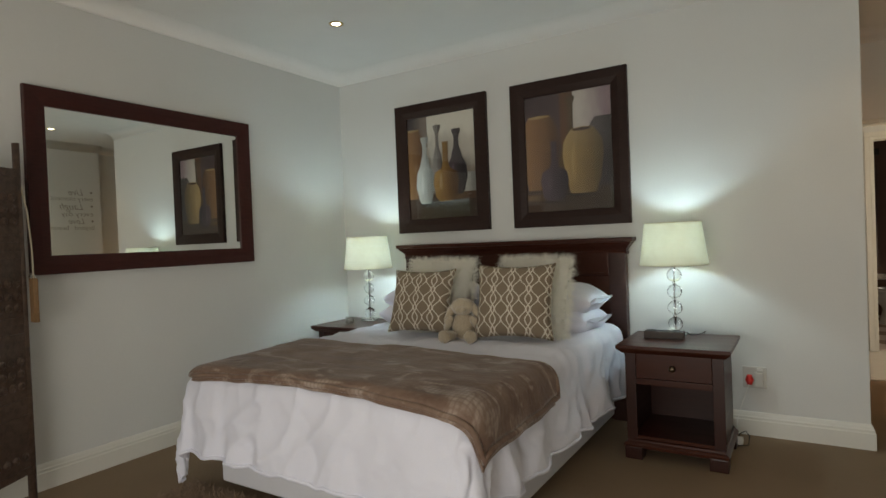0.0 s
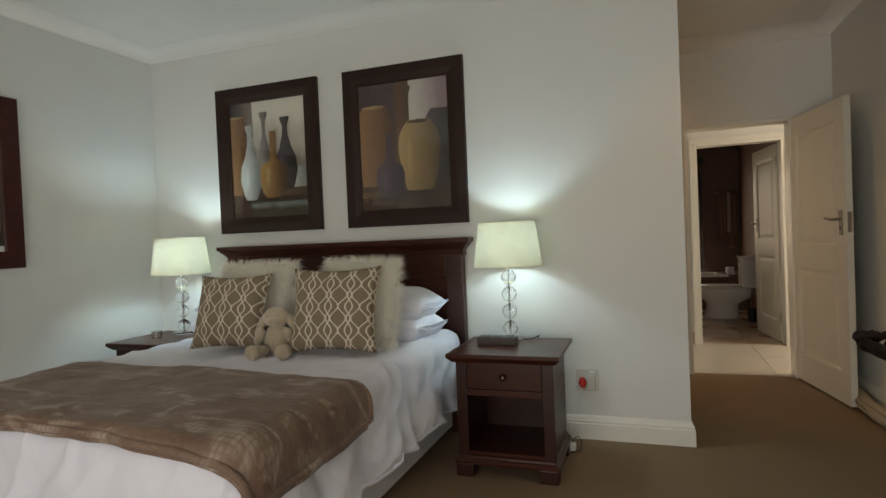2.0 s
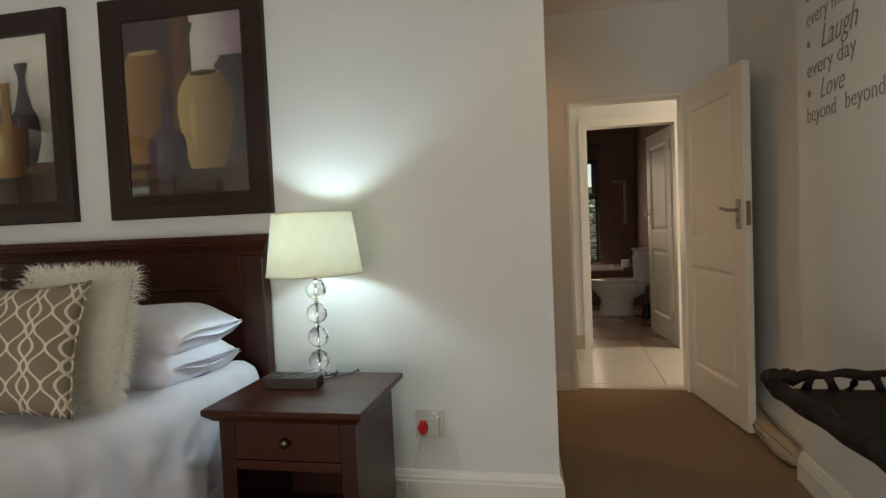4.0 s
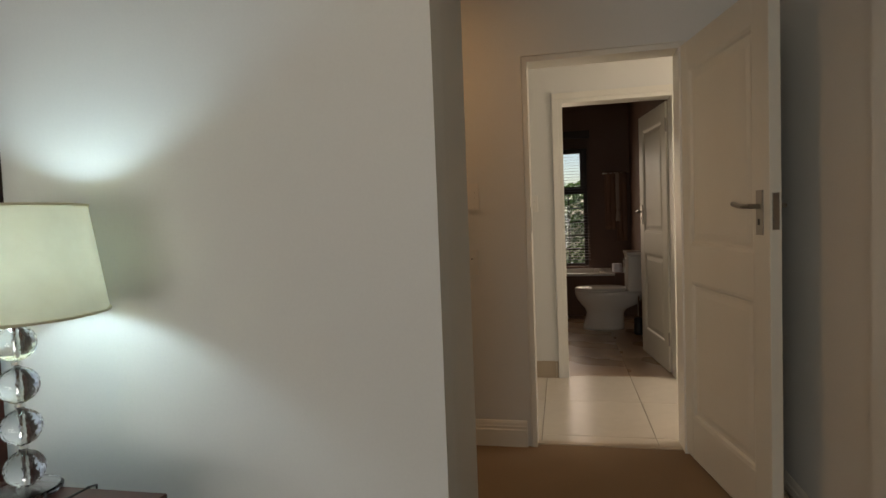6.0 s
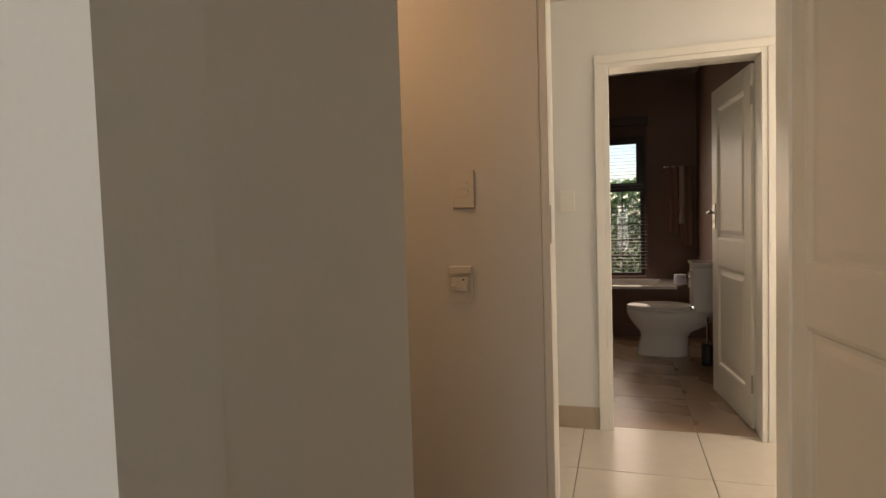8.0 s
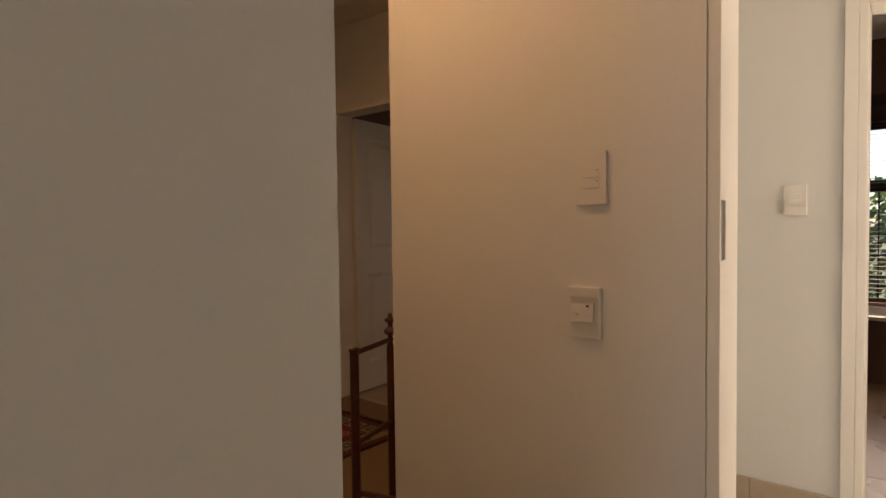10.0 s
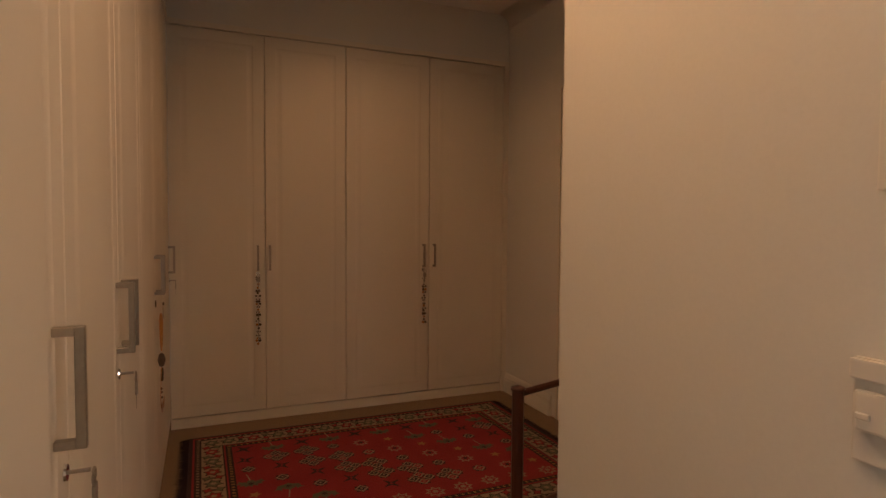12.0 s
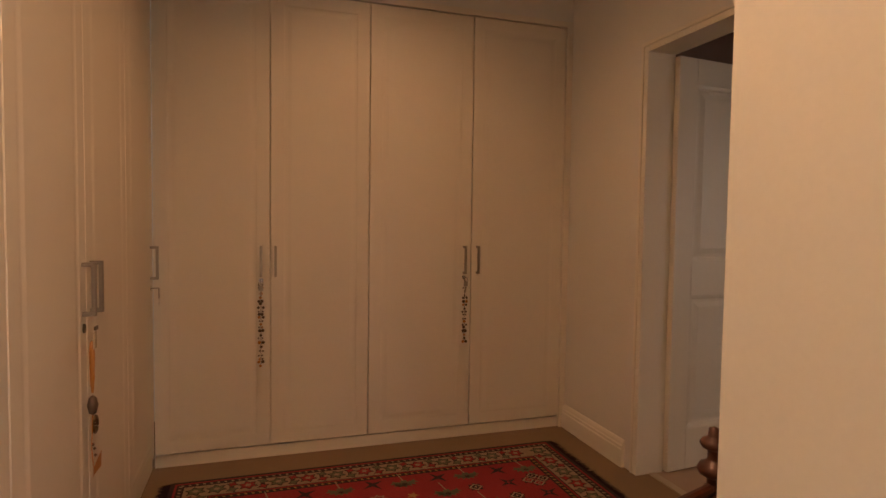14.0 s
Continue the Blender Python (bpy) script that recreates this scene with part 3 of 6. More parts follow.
def framed(name, u0, u1, z0, z1, bw, thick, place, material, label, category, inner):
    """Bevelled frame of four mitred rails, local x along the wall, front toward -y, wall at y = 0."""
    d = thing(name, label, category, place)
    prof = [(0.0, 0.0), (0.0, -thick + 0.004), (0.004, -thick), (bw * 0.55, -thick * 0.93), (bw - 0.006, -thick * 0.72), (bw, -thick * 0.62), (bw, 0.0)]
    cs = [(u0, z0), (u1, z0), (u1, z1), (u0, z1)]
    sg = [(1, 1), (-1, 1), (-1, -1), (1, -1)]
    for i in range(4):
        bm = bmesh.new()
        (ax, az), (bx, bz) = cs[i], cs[(i + 1) % 4]
        (sx, sz), (tx, tz) = sg[i], sg[(i + 1) % 4]
        p = [bm.verts.new((ax + sx * o, y, az + sz * o)) for o, y in prof]
        q = [bm.verts.new((bx + tx * o, y, bz + tz * o)) for o, y in prof]
        k = len(prof)
        for j in range(k):
            bm.faces.new((p[j], q[j], q[(j + 1) % k], p[(j + 1) % k]))
        bm.faces.new(p)
        bm.faces.new(q[::-1])
        bmesh.ops.recalc_face_normals(bm, faces=bm.faces[:])
        part("frame_rail", bm, material, d)
    inner(d, u0 + bw - 0.002, u1 - bw + 0.002, z0 + bw - 0.002, z1 - bw + 0.002)
    return d


def mirror_pane(d, a, b, c, e):
    part("mirror_glass", box(a, b, -0.012, -0.002, c, e), MIRROR, d, "clear silvered mirror glass")


framed("wall_mirror", 1.55, 2.975, 1.129, 2.126, 0.100, 0.034, Matrix.Translation((LX, 0, 0)) @ pose(0, 0, 0, 0, 0, 90), MIRFRAME, "large rectangular mirror in a dark red-brown wooden frame on the wall", "mirror", mirror_pane)


def paint(name, c0, c1, rough=0.5, across=True, lo=0.42, hi=1.05):
    """Painted colour that runs from c0 to c1, with brush grain."""
    m = mat(name, c0, rough, grain=0.0, blotch=0.0)
    t = m.node_tree
    b = t.nodes["Principled BSDF"]
    co = t.nodes.new("ShaderNodeTexCoord")
    sp = t.nodes.new("ShaderNodeSeparateXYZ")
    t.links.new(co.outputs["Generated"], sp.inputs[0])
    n = t.nodes.new("ShaderNodeTexNoise")
    n.inputs["Scale"].default_value, n.inputs["Detail"].default_value = 6, 6
    t.links.new(co.outputs["Generated"], n.inputs["Vector"])
    ad = t.nodes.new("ShaderNodeMath")
    ad.operation = "MULTIPLY_ADD"
    ad.inputs[1].default_value = 0.45
    t.links.new(n.outputs[0], ad.inputs[0])
    t.links.new(sp.outputs[0 if across else 2], ad.inputs[2])
    r = t.nodes.new("ShaderNodeMapRange")
    r.inputs["From Min"].default_value, r.inputs["From Max"].default_value = lo, hi
    t.links.new(ad.outputs[0], r.inputs[0])
    mx = t.nodes.new("ShaderNodeMix")
    mx.data_type = "RGBA"
    mx.inputs[6].default_value, mx.inputs[7].default_value = (*c0, 1), (*c1, 1)
    t.links.new(r.outputs[0], mx.inputs[0])
    t.links.new(mx.outputs[2], b.inputs["Base Color"])
    return m


def vase_shape(profile, cx, z0, h, w):
    """Flat painted silhouette from (half width, height) pairs in 0..1, smoothed."""
    bm = bmesh.new()
    L, R = [], []
    n = 40
    for i in range(n + 1):
        v = i / n
        k = 0
        while k < len(profile) - 2 and profile[k + 1][1] < v:
            k += 1
        (r0, a), (r1, b) = profile[k], profile[k + 1]
        u = min(1, max(0, (v - a) / (b - a)))
        u = u * u * (3 - 2 * u)
        r = (r0 + (r1 - r0) * u) * w / 2
        L.append((cx - r, 0, z0 + v * h))
        R.append((cx + r, 0, z0 + v * h))
    for i in range(n):
        bm.faces.new([bm.verts.new(p) for p in (L[i], R[i], R[i + 1], L[i + 1])])
    bmesh.ops.remove_doubles(bm, verts=bm.verts[:], dist=1e-6)
    return bm


BOTTLE = [(0.45, 0), (0.62, 0.05), (1.0, 0.28), (0.85, 0.42), (0.3, 0.60), (0.17, 0.72), (0.15, 0.88), (0.36, 0.985), (0.34, 1.0)]
BULGE = [(0.55, 0), (0.85, 0.10), (1.0, 0.34), (0.9, 0.47), (0.30, 0.58), (0.22, 0.66), (0.22, 0.97), (0.28, 1.0)]
URN = [(0.66, 0), (0.80, 0.10), (0.94, 0.42), (1.0, 0.70), (0.90, 0.86), (0.62, 0.96), (0.66, 0.985), (0.62, 1.0)]
JAR = [(0.56, 0), (0.66, 0.03), (0.88, 0.28), (1.0, 0.62), (0.95, 0.80), (0.76, 0.92), (0.58, 0.975), (0.56, 1.0)]
LENS = [(0.1, 0), (0.85, 0.25), (1.0, 0.5), (0.85, 0.75), (0.1, 1.0)]
TALL = [(0.5, 0), (0.75, 0.08), (1.0, 0.27), (0.92, 0.42), (0.45, 0.62), (0.24, 0.76), (0.22, 0.86), (0.42, 0.985), (0.40, 1.0)]
SLIM = [(0.5, 0), (0.8, 0.1), (1.0, 0.25), (0.6, 0.5), (0.2, 0.72), (0.2, 0.85), (0.5, 0.98), (0.5, 1.0)]


def picture(d, a, b, c, e, layers, backdrop):
    W, Hh = b - a, e - c
    part("canvas", box(a, b, -0.008, -0.002, c, e), backdrop, d, "still-life painting of pottery vases")
    for i, (shape, fx, fz, fh, fw, material) in enumerate(layers):
        if shape is None:
            bm = bmesh.new()
            x0, x1, z0, z1 = max(a, a + fx * W), min(b, a + (fx + fw) * W), max(c, c + fz * Hh), min(e, c + (fz + fh) * Hh)
            bm.faces.new([bm.verts.new(p) for p in ((x0, 0, z0), (x1, 0, z0), (x1, 0, z1), (x0, 0, z1))])
        else:
            bm = vase_shape(shape, a + fx * W, c + fz * Hh, fh * Hh, fw * W)
            for v in bm.verts:
                v.co.x = min(b, max(a, v.co.x))
        o = part("painted_shape", bm, material, d)
        o.location.y = -0.0085 - 0.0006 * i
    g = part("picture_glass", sheet(a, b, -0.0185, c, e), PICGLASS, d, "clear reflective picture glass")
    g.visible_shadow = False


def sheet(a, b, y, c, e):
    bm = bmesh.new()
    bm.faces.new([bm.verts.new(p) for p in ((a, y, c), (b, y, c), (b, y, e), (a, y, e))])
    return bm


def picture_glass():
    m = bpy.data.materials.new("picture_glass")
    m.use_nodes = True
    t = m.node_tree
    tr, gl, mx, fr = (t.nodes.new(k) for k in ("ShaderNodeBsdfTransparent", "ShaderNodeBsdfGlossy", "ShaderNodeMixShader", "ShaderNodeFresnel"))
    gl.inputs["Roughness"].default_value = 0.015
    fr.inputs["IOR"].default_value = 1.8
    t.links.new(fr.outputs[0], mx.inputs[0])
    t.links.new(tr.outputs[0], mx.inputs[1])
    t.links.new(gl.outputs[0], mx.inputs[2])
    t.links.new(mx.outputs[0], t.nodes["Material Output"].inputs[0])
    return m


PICGLASS = picture_glass()
P_BACK1 = paint("painted_pale_wall", (0.22, 0.18, 0.14), (0.74, 0.70, 0.60), across=False, lo=0.55, hi=1.1)
P_DUSK = paint("painted_dusk", (0.06, 0.045, 0.05), (0.26, 0.21, 0.17))
P_BACK2 = paint("painted_dusky_wall", (0.075, 0.045, 0.05), (0.10, 0.065, 0.07))
P_TABLE = paint("painted_table", (0.085, 0.050, 0.030), (0.055, 0.035, 0.022))
P_WHITE = paint("painted_white_vase", (0.62, 0.63, 0.57), (0.27, 0.28, 0.26))
P_OCHRE = paint("painted_ochre_vase", (0.40, 0.24, 0.07), (0.10, 0.045, 0.015))
P_DARK = paint("painted_dark_vase", (0.09, 0.07, 0.075), (0.025, 0.02, 0.022))
P_GREY = paint("painted_grey_vase", (0.34, 0.31, 0.27), (0.12, 0.10, 0.09))
P_PLUM = paint("painted_plum_vase", (0.11, 0.075, 0.10), (0.03, 0.022, 0.035))
P_LILAC = paint("painted_pale_light", (0.60, 0.56, 0.50), (0.30, 0.22, 0.24))
P_BROWN = paint("painted_brown_column", (0.16, 0.075, 0.035), (0.11, 0.05, 0.02))
P_MOUTH = paint("painted_mouth", (0.09, 0.05, 0.025), (0.05, 0.03, 0.02))


P_CLAY = paint("painted_clay_urn", (0.36, 0.20, 0.085), (0.10, 0.045, 0.02), lo=0.30, hi=1.15)
P_TAN = paint("painted_tan_jar", (0.50, 0.36, 0.16), (0.13, 0.085, 0.035), lo=0.25, hi=1.10)
P_OLIVE = paint("painted_olive_bottle", (0.16, 0.095, 0.035), (0.045, 0.035, 0.018), lo=0.2, hi=1.1)
P_SHINE = paint("painted_highlight", (0.50, 0.37, 0.18), (0.40, 0.27, 0.11))
P_PLUMSHINE = paint("painted_plum_highlight", (0.17, 0.12, 0.15), (0.11, 0.08, 0.10))
P_PALE = paint("painted_white_shine", (0.68, 0.69, 0.64), (0.56, 0.57, 0.52))
P_SHADE = paint("painted_table_shadow", (0.035, 0.022, 0.016), (0.055, 0.035, 0.024))
P_CLOTH = paint("painted_table_light", (0.20, 0.12, 0.055), (0.09, 0.05, 0.028))


def picture_one(d, a, b, c, e):
    picture(d, a, b, c, e, [
        (None, 0, 0.70, 0.30, 0.30, P_DUSK), (None, 0.76, 0.22, 0.20, 0.24, P_WHITE), (None, 0, 0, 0.24, 1, P_TABLE), (None, 0.55, 0.17, 0.07, 0.45, P_CLOTH),
        (URN, 0.06, 0.20, 0.68, 0.42, P_CLAY), (LENS, 0.06, 0.865, 0.022, 0.26, P_SHINE),
        (SLIM, 0.45, 0.25, 0.65, 0.22, P_GREY), (TALL, 0.73, 0.22, 0.62, 0.30, P_DARK), (LENS, 0.68, 0.36, 0.16, 0.035, P_PLUMSHINE),
        (LENS, 0.34, 0.115, 0.06, 0.34, P_SHADE), (TALL, 0.26, 0.15, 0.65, 0.28, P_WHITE), (LENS, 0.22, 0.24, 0.20, 0.05, P_PALE),
        (LENS, 0.66, 0.12, 0.06, 0.44, P_SHADE), (BULGE, 0.57, 0.16, 0.57, 0.37, P_OCHRE), (LENS, 0.50, 0.27, 0.16, 0.05, P_SHINE), (None, 0.39, 0.345, 0.008, 0.34, P_CLAY)], P_BACK1)


def picture_two(d, a, b, c, e):
    picture(d, a, b, c, e, [
        (None, 0.56, 0.50, 0.50, 0.44, P_LILAC), (None, 0.42, 0.16, 0.84, 0.15, P_BROWN), (BOTTLE, 0.54, 0.16, 0.80, 0.30, P_OLIVE),
        (JAR, 0.17, 0.17, 0.66, 0.46, P_CLAY), (LENS, 0.17, 0.805, 0.030, 0.26, P_SHINE), (JAR, 0.93, 0.16, 0.60, 0.44, P_DARK),
        (None, 0, 0, 0.19, 1, P_TABLE), (None, 0, 0.10, 0.05, 0.30, P_CLOTH), (LENS, 0.72, 0.105, 0.06, 0.52, P_SHADE),
        (JAR, 0.67, 0.14, 0.54, 0.46, P_TAN), (LENS, 0.67, 0.652, 0.042, 0.27, P_SHINE), (LENS, 0.67, 0.656, 0.033, 0.24, P_MOUTH), (LENS, 0.575, 0.24, 0.32, 0.07, P_SHINE),
        (LENS, 0.40, 0.06, 0.05, 0.40, P_SHADE), (BULGE, 0.34, 0.09, 0.51, 0.33, P_PLUM), (LENS, 0.285, 0.17, 0.14, 0.045, P_PLUMSHINE)], P_BACK2)


onwall = Matrix.Translation((0, CY, 0))
framed("picture", -2.105, -1.27, 1.295, 2.322, 0.108, 0.036, onwall, FRAMEW, "still life of pale and dark vases in a wide dark frame", "picture", picture_one)
framed("picture", -1.070, -0.24, 1.292, 2.318, 0.108, 0.036, onwall, FRAMEW, "still life of golden urns in a wide dark frame", "picture", picture_two)

# ---- bed ----
BX, HW, FOOT, HEADY, TOP = -1.135, 0.74, 1.98, 3.90, 0.628
hb = thing("headboard", "dark mahogany headboard with a moulded cornice top", "headboard")
part("board", box(-2.02, -0.275, 3.945, 3.985, 0.0, 1.10, 0.002), MAHOGH, hb)
for x in (-2.02, -0.385):
    part("stile", box(x, x + 0.11, 3.925, 3.9445, 0.0, 1.10, 0.004), MAHOG, hb)
part("rail", box(-1.9095, -0.3855, 3.925, 3.9445, 0.97, 1.10, 0.004), MAHOGH, hb)
part("rail", box(-1.9095, -0.3855, 3.925, 3.9445, 0.40, 0.52, 0.004), MAHOGH, hb)
part("moulding", sweep([(0, 0.965), (0.010, 0.968), (0.014, 0.958), (0.004, 0.950), (0, 0.950)], [(-1.905, 3.944), (-0.39, 3.944)][::-1]), MAHOGH, hb)
crown = [(0.0, 1.09), (0.012, 1.09), (0.016, 1.105), (0.010, 1.112), (0.014, 1.125), (0.030, 1.145), (0.046, 1.160), (0.050, 1.170), (0.062, 1.174), (0.064, 1.196), (0.060, 1.200), (0.0, 1.200)]
part("cornice", sweep(crown, [(-2.015, 3.99), (-2.015, 3.94), (-0.28, 3.94), (-0.28, 3.99)][::-1]), MAHOGH, hb)
part("cap", box(-2.014, -0.281, 3.9405, 3.989, 1.10, 1.199), MAHOGH, hb)

bedbase = thing("bed", "double bed base and mattress in white fabric on the carpet", "bed")
part("base", box(-1.86, -0.375, 2.02, 3.92, 0.035, 0.345, 0.025, 3), BASEF, bedbase)
part("mattress", box(-1.86, -0.375, 2.02, 3.915, 0.346, 0.565, 0.06, 4), BASEF, bedbase)
for x in (-1.78, -0.43):
    for y in (2.10, 3.8):
        part("castor", lathe([(0, 0), (0.022, 0), (0.025, 0.02), (0.02, 0.036), (0, 0.036)], 12, m=pose(x, y, 0)), BLACK, bedbase)


def drape(s, t, lift=0.0, calm=1.0):
    """A cloth point: s across from the bed's middle, t along y; hangs beyond the edges."""
    du, dv = max(0.0, abs(s) - HW), max(0.0, FOOT - t)
    sg = 1 if s > 0 else -1
    r = math.hypot(du, dv)
    x, y = BX + max(-HW, min(HW, s)), max(FOOT, t)
    crease = 1 - abs(noise.noise(Vector((s * 4.3 + 0.9 * noise.noise(Vector((s * 3, t * 3, 9))), t * 3.1, 4))))
    fine = 1 - abs(noise.noise(Vector((s * 9.5 + 1.3 * noise.noise(Vector((s * 4, t * 4, 2))), t * 6.5, 14))))
    puff = calm * 0.012 * crease ** 6 + calm * 0.006 * fine ** 7 + 0.022 * noise.noise(Vector((s * 2.1, t * 2.1, 3))) + calm * 0.007 * noise.noise(Vector((s * 7, t * 7, 5)))
    z = TOP + puff + 0.012 * math.cos(s * 1.6)
    R = 0.085
    if r > 1e-6:
        nx, ny = sg * du / r, -dv / r
        a = min(r, R * math.pi / 2) / R
        out, down = R * math.sin(a), R * (1 - math.cos(a))
        rest = max(0.0, r - R * math.pi / 2)
        along = t if du > dv else s * 1.0
        ang = math.atan2(dv, du)
        fold = math.sin(along * 17 + 2.2 * noise.noise(Vector((along * 2.5, 1.5 if du > dv else 7.5, 0))) * 3 + ang * 5)
        out += rest * 0.13 + (1 - calm) * 0.03 + calm * min(1, rest / 0.3) * (0.024 if du > dv else 0.013) * fold + 0.014 * noise.noise(Vector((along * 7, rest * 6, 2))) + calm * 0.020 * (1 - abs(noise.noise(Vector((along * 5 + rest * 4, rest * 3 - along, 12))))) ** 6 + calm * 0.008 * (1 - abs(noise.noise(Vector((along * 11 - rest * 7, rest * 6 + along * 2, 31))))) ** 7
        x, y, z = x + nx * out, y + ny * out, z - down - rest * 0.985
    return Vector((x, y, max(0.02, z + lift)))


def cloth(fn, nu, nv, thick):
    bm = bmesh.new()
    g = [[bm.verts.new(fn(i / nu, j / nv)) for j in range(nv + 1)] for i in range(nu + 1)]
    for i in range(nu):
        for j in range(nv):
            bm.faces.new((g[i][j], g[i + 1][j], g[i + 1][j + 1], g[i][j + 1]))
    bmesh.ops.recalc_face_normals(bm, faces=bm.faces[:])
    if sum(f.normal.z for f in bm.faces) < 0:
        bmesh.ops.reverse_faces(bm, faces=bm.faces[:])
    bmesh.ops.solidify(bm, geom=bm.faces[:], thickness=thick)
    return bm


OV = 0.44
duv = thing("duvet", "white crumpled cotton duvet hanging over the bed's sides", "duvet")


def duvet_point(u, v):
    return drape((u * 2 - 1) * (HW + OV), FOOT - 0.45 + v * (HEADY - 0.02 - FOOT + 0.45))


part("cover", cloth(duvet_point, 150, 130, 0.016), LINEN, duv, smooth=True)
part("hem", tube([duvet_point(0, 1 - i / 60) for i in range(61)] + [duvet_point(i / 70, 0) for i in range(1, 71)] + [duvet_point(1, i / 60) for i in range(1, 61)], 0.009, 6), LINEN, duv, "stitched cotton hem", smooth=True)


def throw_point(u, v, under=0.0):
    right = 0.220 - 0.035 * v + 1.2 * under
    s = -HW + 0.03 + u * (2 * HW - 0.03 + right)
    t = FOOT - 0.07 - under + v * (0.715 + 0.7 * under) + 0.05 * math.sin(u * 3.1) - 0.03 * u + 0.006 * noise.noise(Vector((u * 9, v * 4, 8)))
    p = drape(s, t, 0.0, 0.0)
    e = min(u, 1 - u, v, 1 - v)
    p.z += 0.036 - 0.9 * under + 0.006 * noise.noise(Vector((u * 14, v * 9, 1))) - 0.010 * max(0, 1 - e / 0.04)
    if s > HW:
        p.x += 0.026 - 0.5 * under
    if t < FOOT:
        p.y -= 0.024 - 0.5 * under
    return p


def velour():
    """Brushed pile: broad sharp-edged strokes, their sheen put into the colour as lighter patches."""
    m = mat("brown_velour", (0.135, 0.076, 0.050), 0.75, grain=0.30, scale=34, bump=0.8, blotch=0.5, bscale=5.5, stretch=(1, 2.0, 1), second=(0.28, 0.195, 0.14), Sheen_Weight=0.25, Sheen_Roughness=0.35)
    t = m.node_tree
    b = t.nodes["Principled BSDF"]
    src = b.inputs["Base Color"].links[0].from_socket
    co, mp = t.nodes.new("ShaderNodeTexCoord"), t.nodes.new("ShaderNodeMapping")
    mp.inputs["Scale"].default_value, mp.inputs["Rotation"].default_value = (4.6, 10.0, 4.6), (0, 0, 0.3)
    n = t.nodes.new("ShaderNodeTexNoise")
    n.inputs["Scale"].default_value, n.inputs["Detail"].default_value, n.inputs["Distortion"].default_value = 1.0, 4, 1.0
    r = t.nodes.new("ShaderNodeMapRange")
    r.inputs["From Min"].default_value, r.inputs["From Max"].default_value, r.inputs["To Max"].default_value = 0.54, 0.64, 0.70
    mx = t.nodes.new("ShaderNodeMix")
    mx.data_type = "RGBA"
    mx.inputs[7].default_value = (0.48, 0.39, 0.32, 1)
    t.links.new(co.outputs["Object"], mp.inputs[0])
    t.links.new(mp.outputs[0], n.inputs["Vector"])
    t.links.new(n.outputs[0], r.inputs[0])
    # waffle ribs show in the painted sheen, where the pile is brushed up
    sp = t.nodes.new("ShaderNodeSeparateXYZ")
    t.links.new(co.outputs["Object"], sp.inputs[0])
    ribs = []
    for axis in (0, 1):
        k = t.nodes.new("ShaderNodeMath")
        k.operation, k.inputs[1].default_value = "PINGPONG", 0.011
        t.links.new(sp.outputs[axis], k.inputs[0])
        g = t.nodes.new("ShaderNodeMapRange")
        g.inputs["From Max"].default_value, g.inputs["To Min"].default_value = 0.006, 0.45
        t.links.new(k.outputs[0], g.inputs[0])
        ribs.append(g.outputs[0])
    last = r.outputs[0]
    for rib in ribs:
        k = t.nodes.new("ShaderNodeMath")
        k.operation = "MULTIPLY"
        t.links.new(last, k.inputs[0])
        t.links.new(rib, k.inputs[1])
        last = k.outputs[0]
    t.links.new(last, mx.inputs[0])
    t.links.new(src, mx.inputs[6])
    t.links.new(mx.outputs[2], b.inputs["Base Color"])
    return m


THROW = velour()
blanket = thing("throw_blanket", "folded brown velour throw across the foot of the bed", "blanket")
part("cloth", cloth(throw_point, 120, 60, 0.016), THROW, blanket, smooth=True)
part("under_fold", cloth(lambda u, v: throw_point(u, v, 0.022), 100, 40, 0.012), THROW, blanket, "lower layer of the folded throw", smooth=True)
rim = [(i / 60, 0.0) for i in range(61)] + [(1.0, i / 30) for i in range(1, 31)] + [(1 - i / 60, 1.0) for i in range(1, 61)] + [(0.0, 1 - i / 30) for i in range(1, 31)]
part("hem", tube([throw_point(u, v) + Vector((0, 0, -0.012)) for u, v in rim], 0.013, 8), THROW, blanket, "rolled hem", smooth=True)


def pillow_mesh(w, h, d, power=2.6, pinch=0.10, n=22, rough=0.0, seed=0):
    """Stuffed cushion in the local x-z plane, thickness along y."""
    bm = bmesh.new()
    rows = {}
    for side in (-1, 1):
        for i in range(n + 1):
            for j in range(n + 1):
                u, v = i / n * 2 - 1, j / n * 2 - 1
                f = max(0.0, (1 - abs(u) ** power) * (1 - abs(v) ** power)) ** 0.55
                k = 1 - pinch * (1 - v * v) * u * u
                k2 = 1 - pinch * (1 - u * u) * v * v
                q = rough * noise.noise(Vector((u * 2.3 + seed, v * 2.3, side * 0.7 + seed)))
                edge = i in (0, n) or j in (0, n)
                key = (i, j) if edge else (i, j, side)
                if key not in rows:
                    rows[key] = bm.verts.new((u * w / 2 * k, side * f * d / 2 + q * f, v * h / 2 * k2))
        for i in range(n):
            for j in range(n):
                vs = []
                for a, b in ((i, j), (i + 1, j), (i + 1, j + 1), (i, j + 1)):
                    edge = a in (0, n) or b in (0, n)
                    vs.append(rows[(a, b) if edge else (a, b, side)])
                bm.faces.new(vs)
    bmesh.ops.recalc_face_normals(bm, faces=bm.faces[:])
    return bm


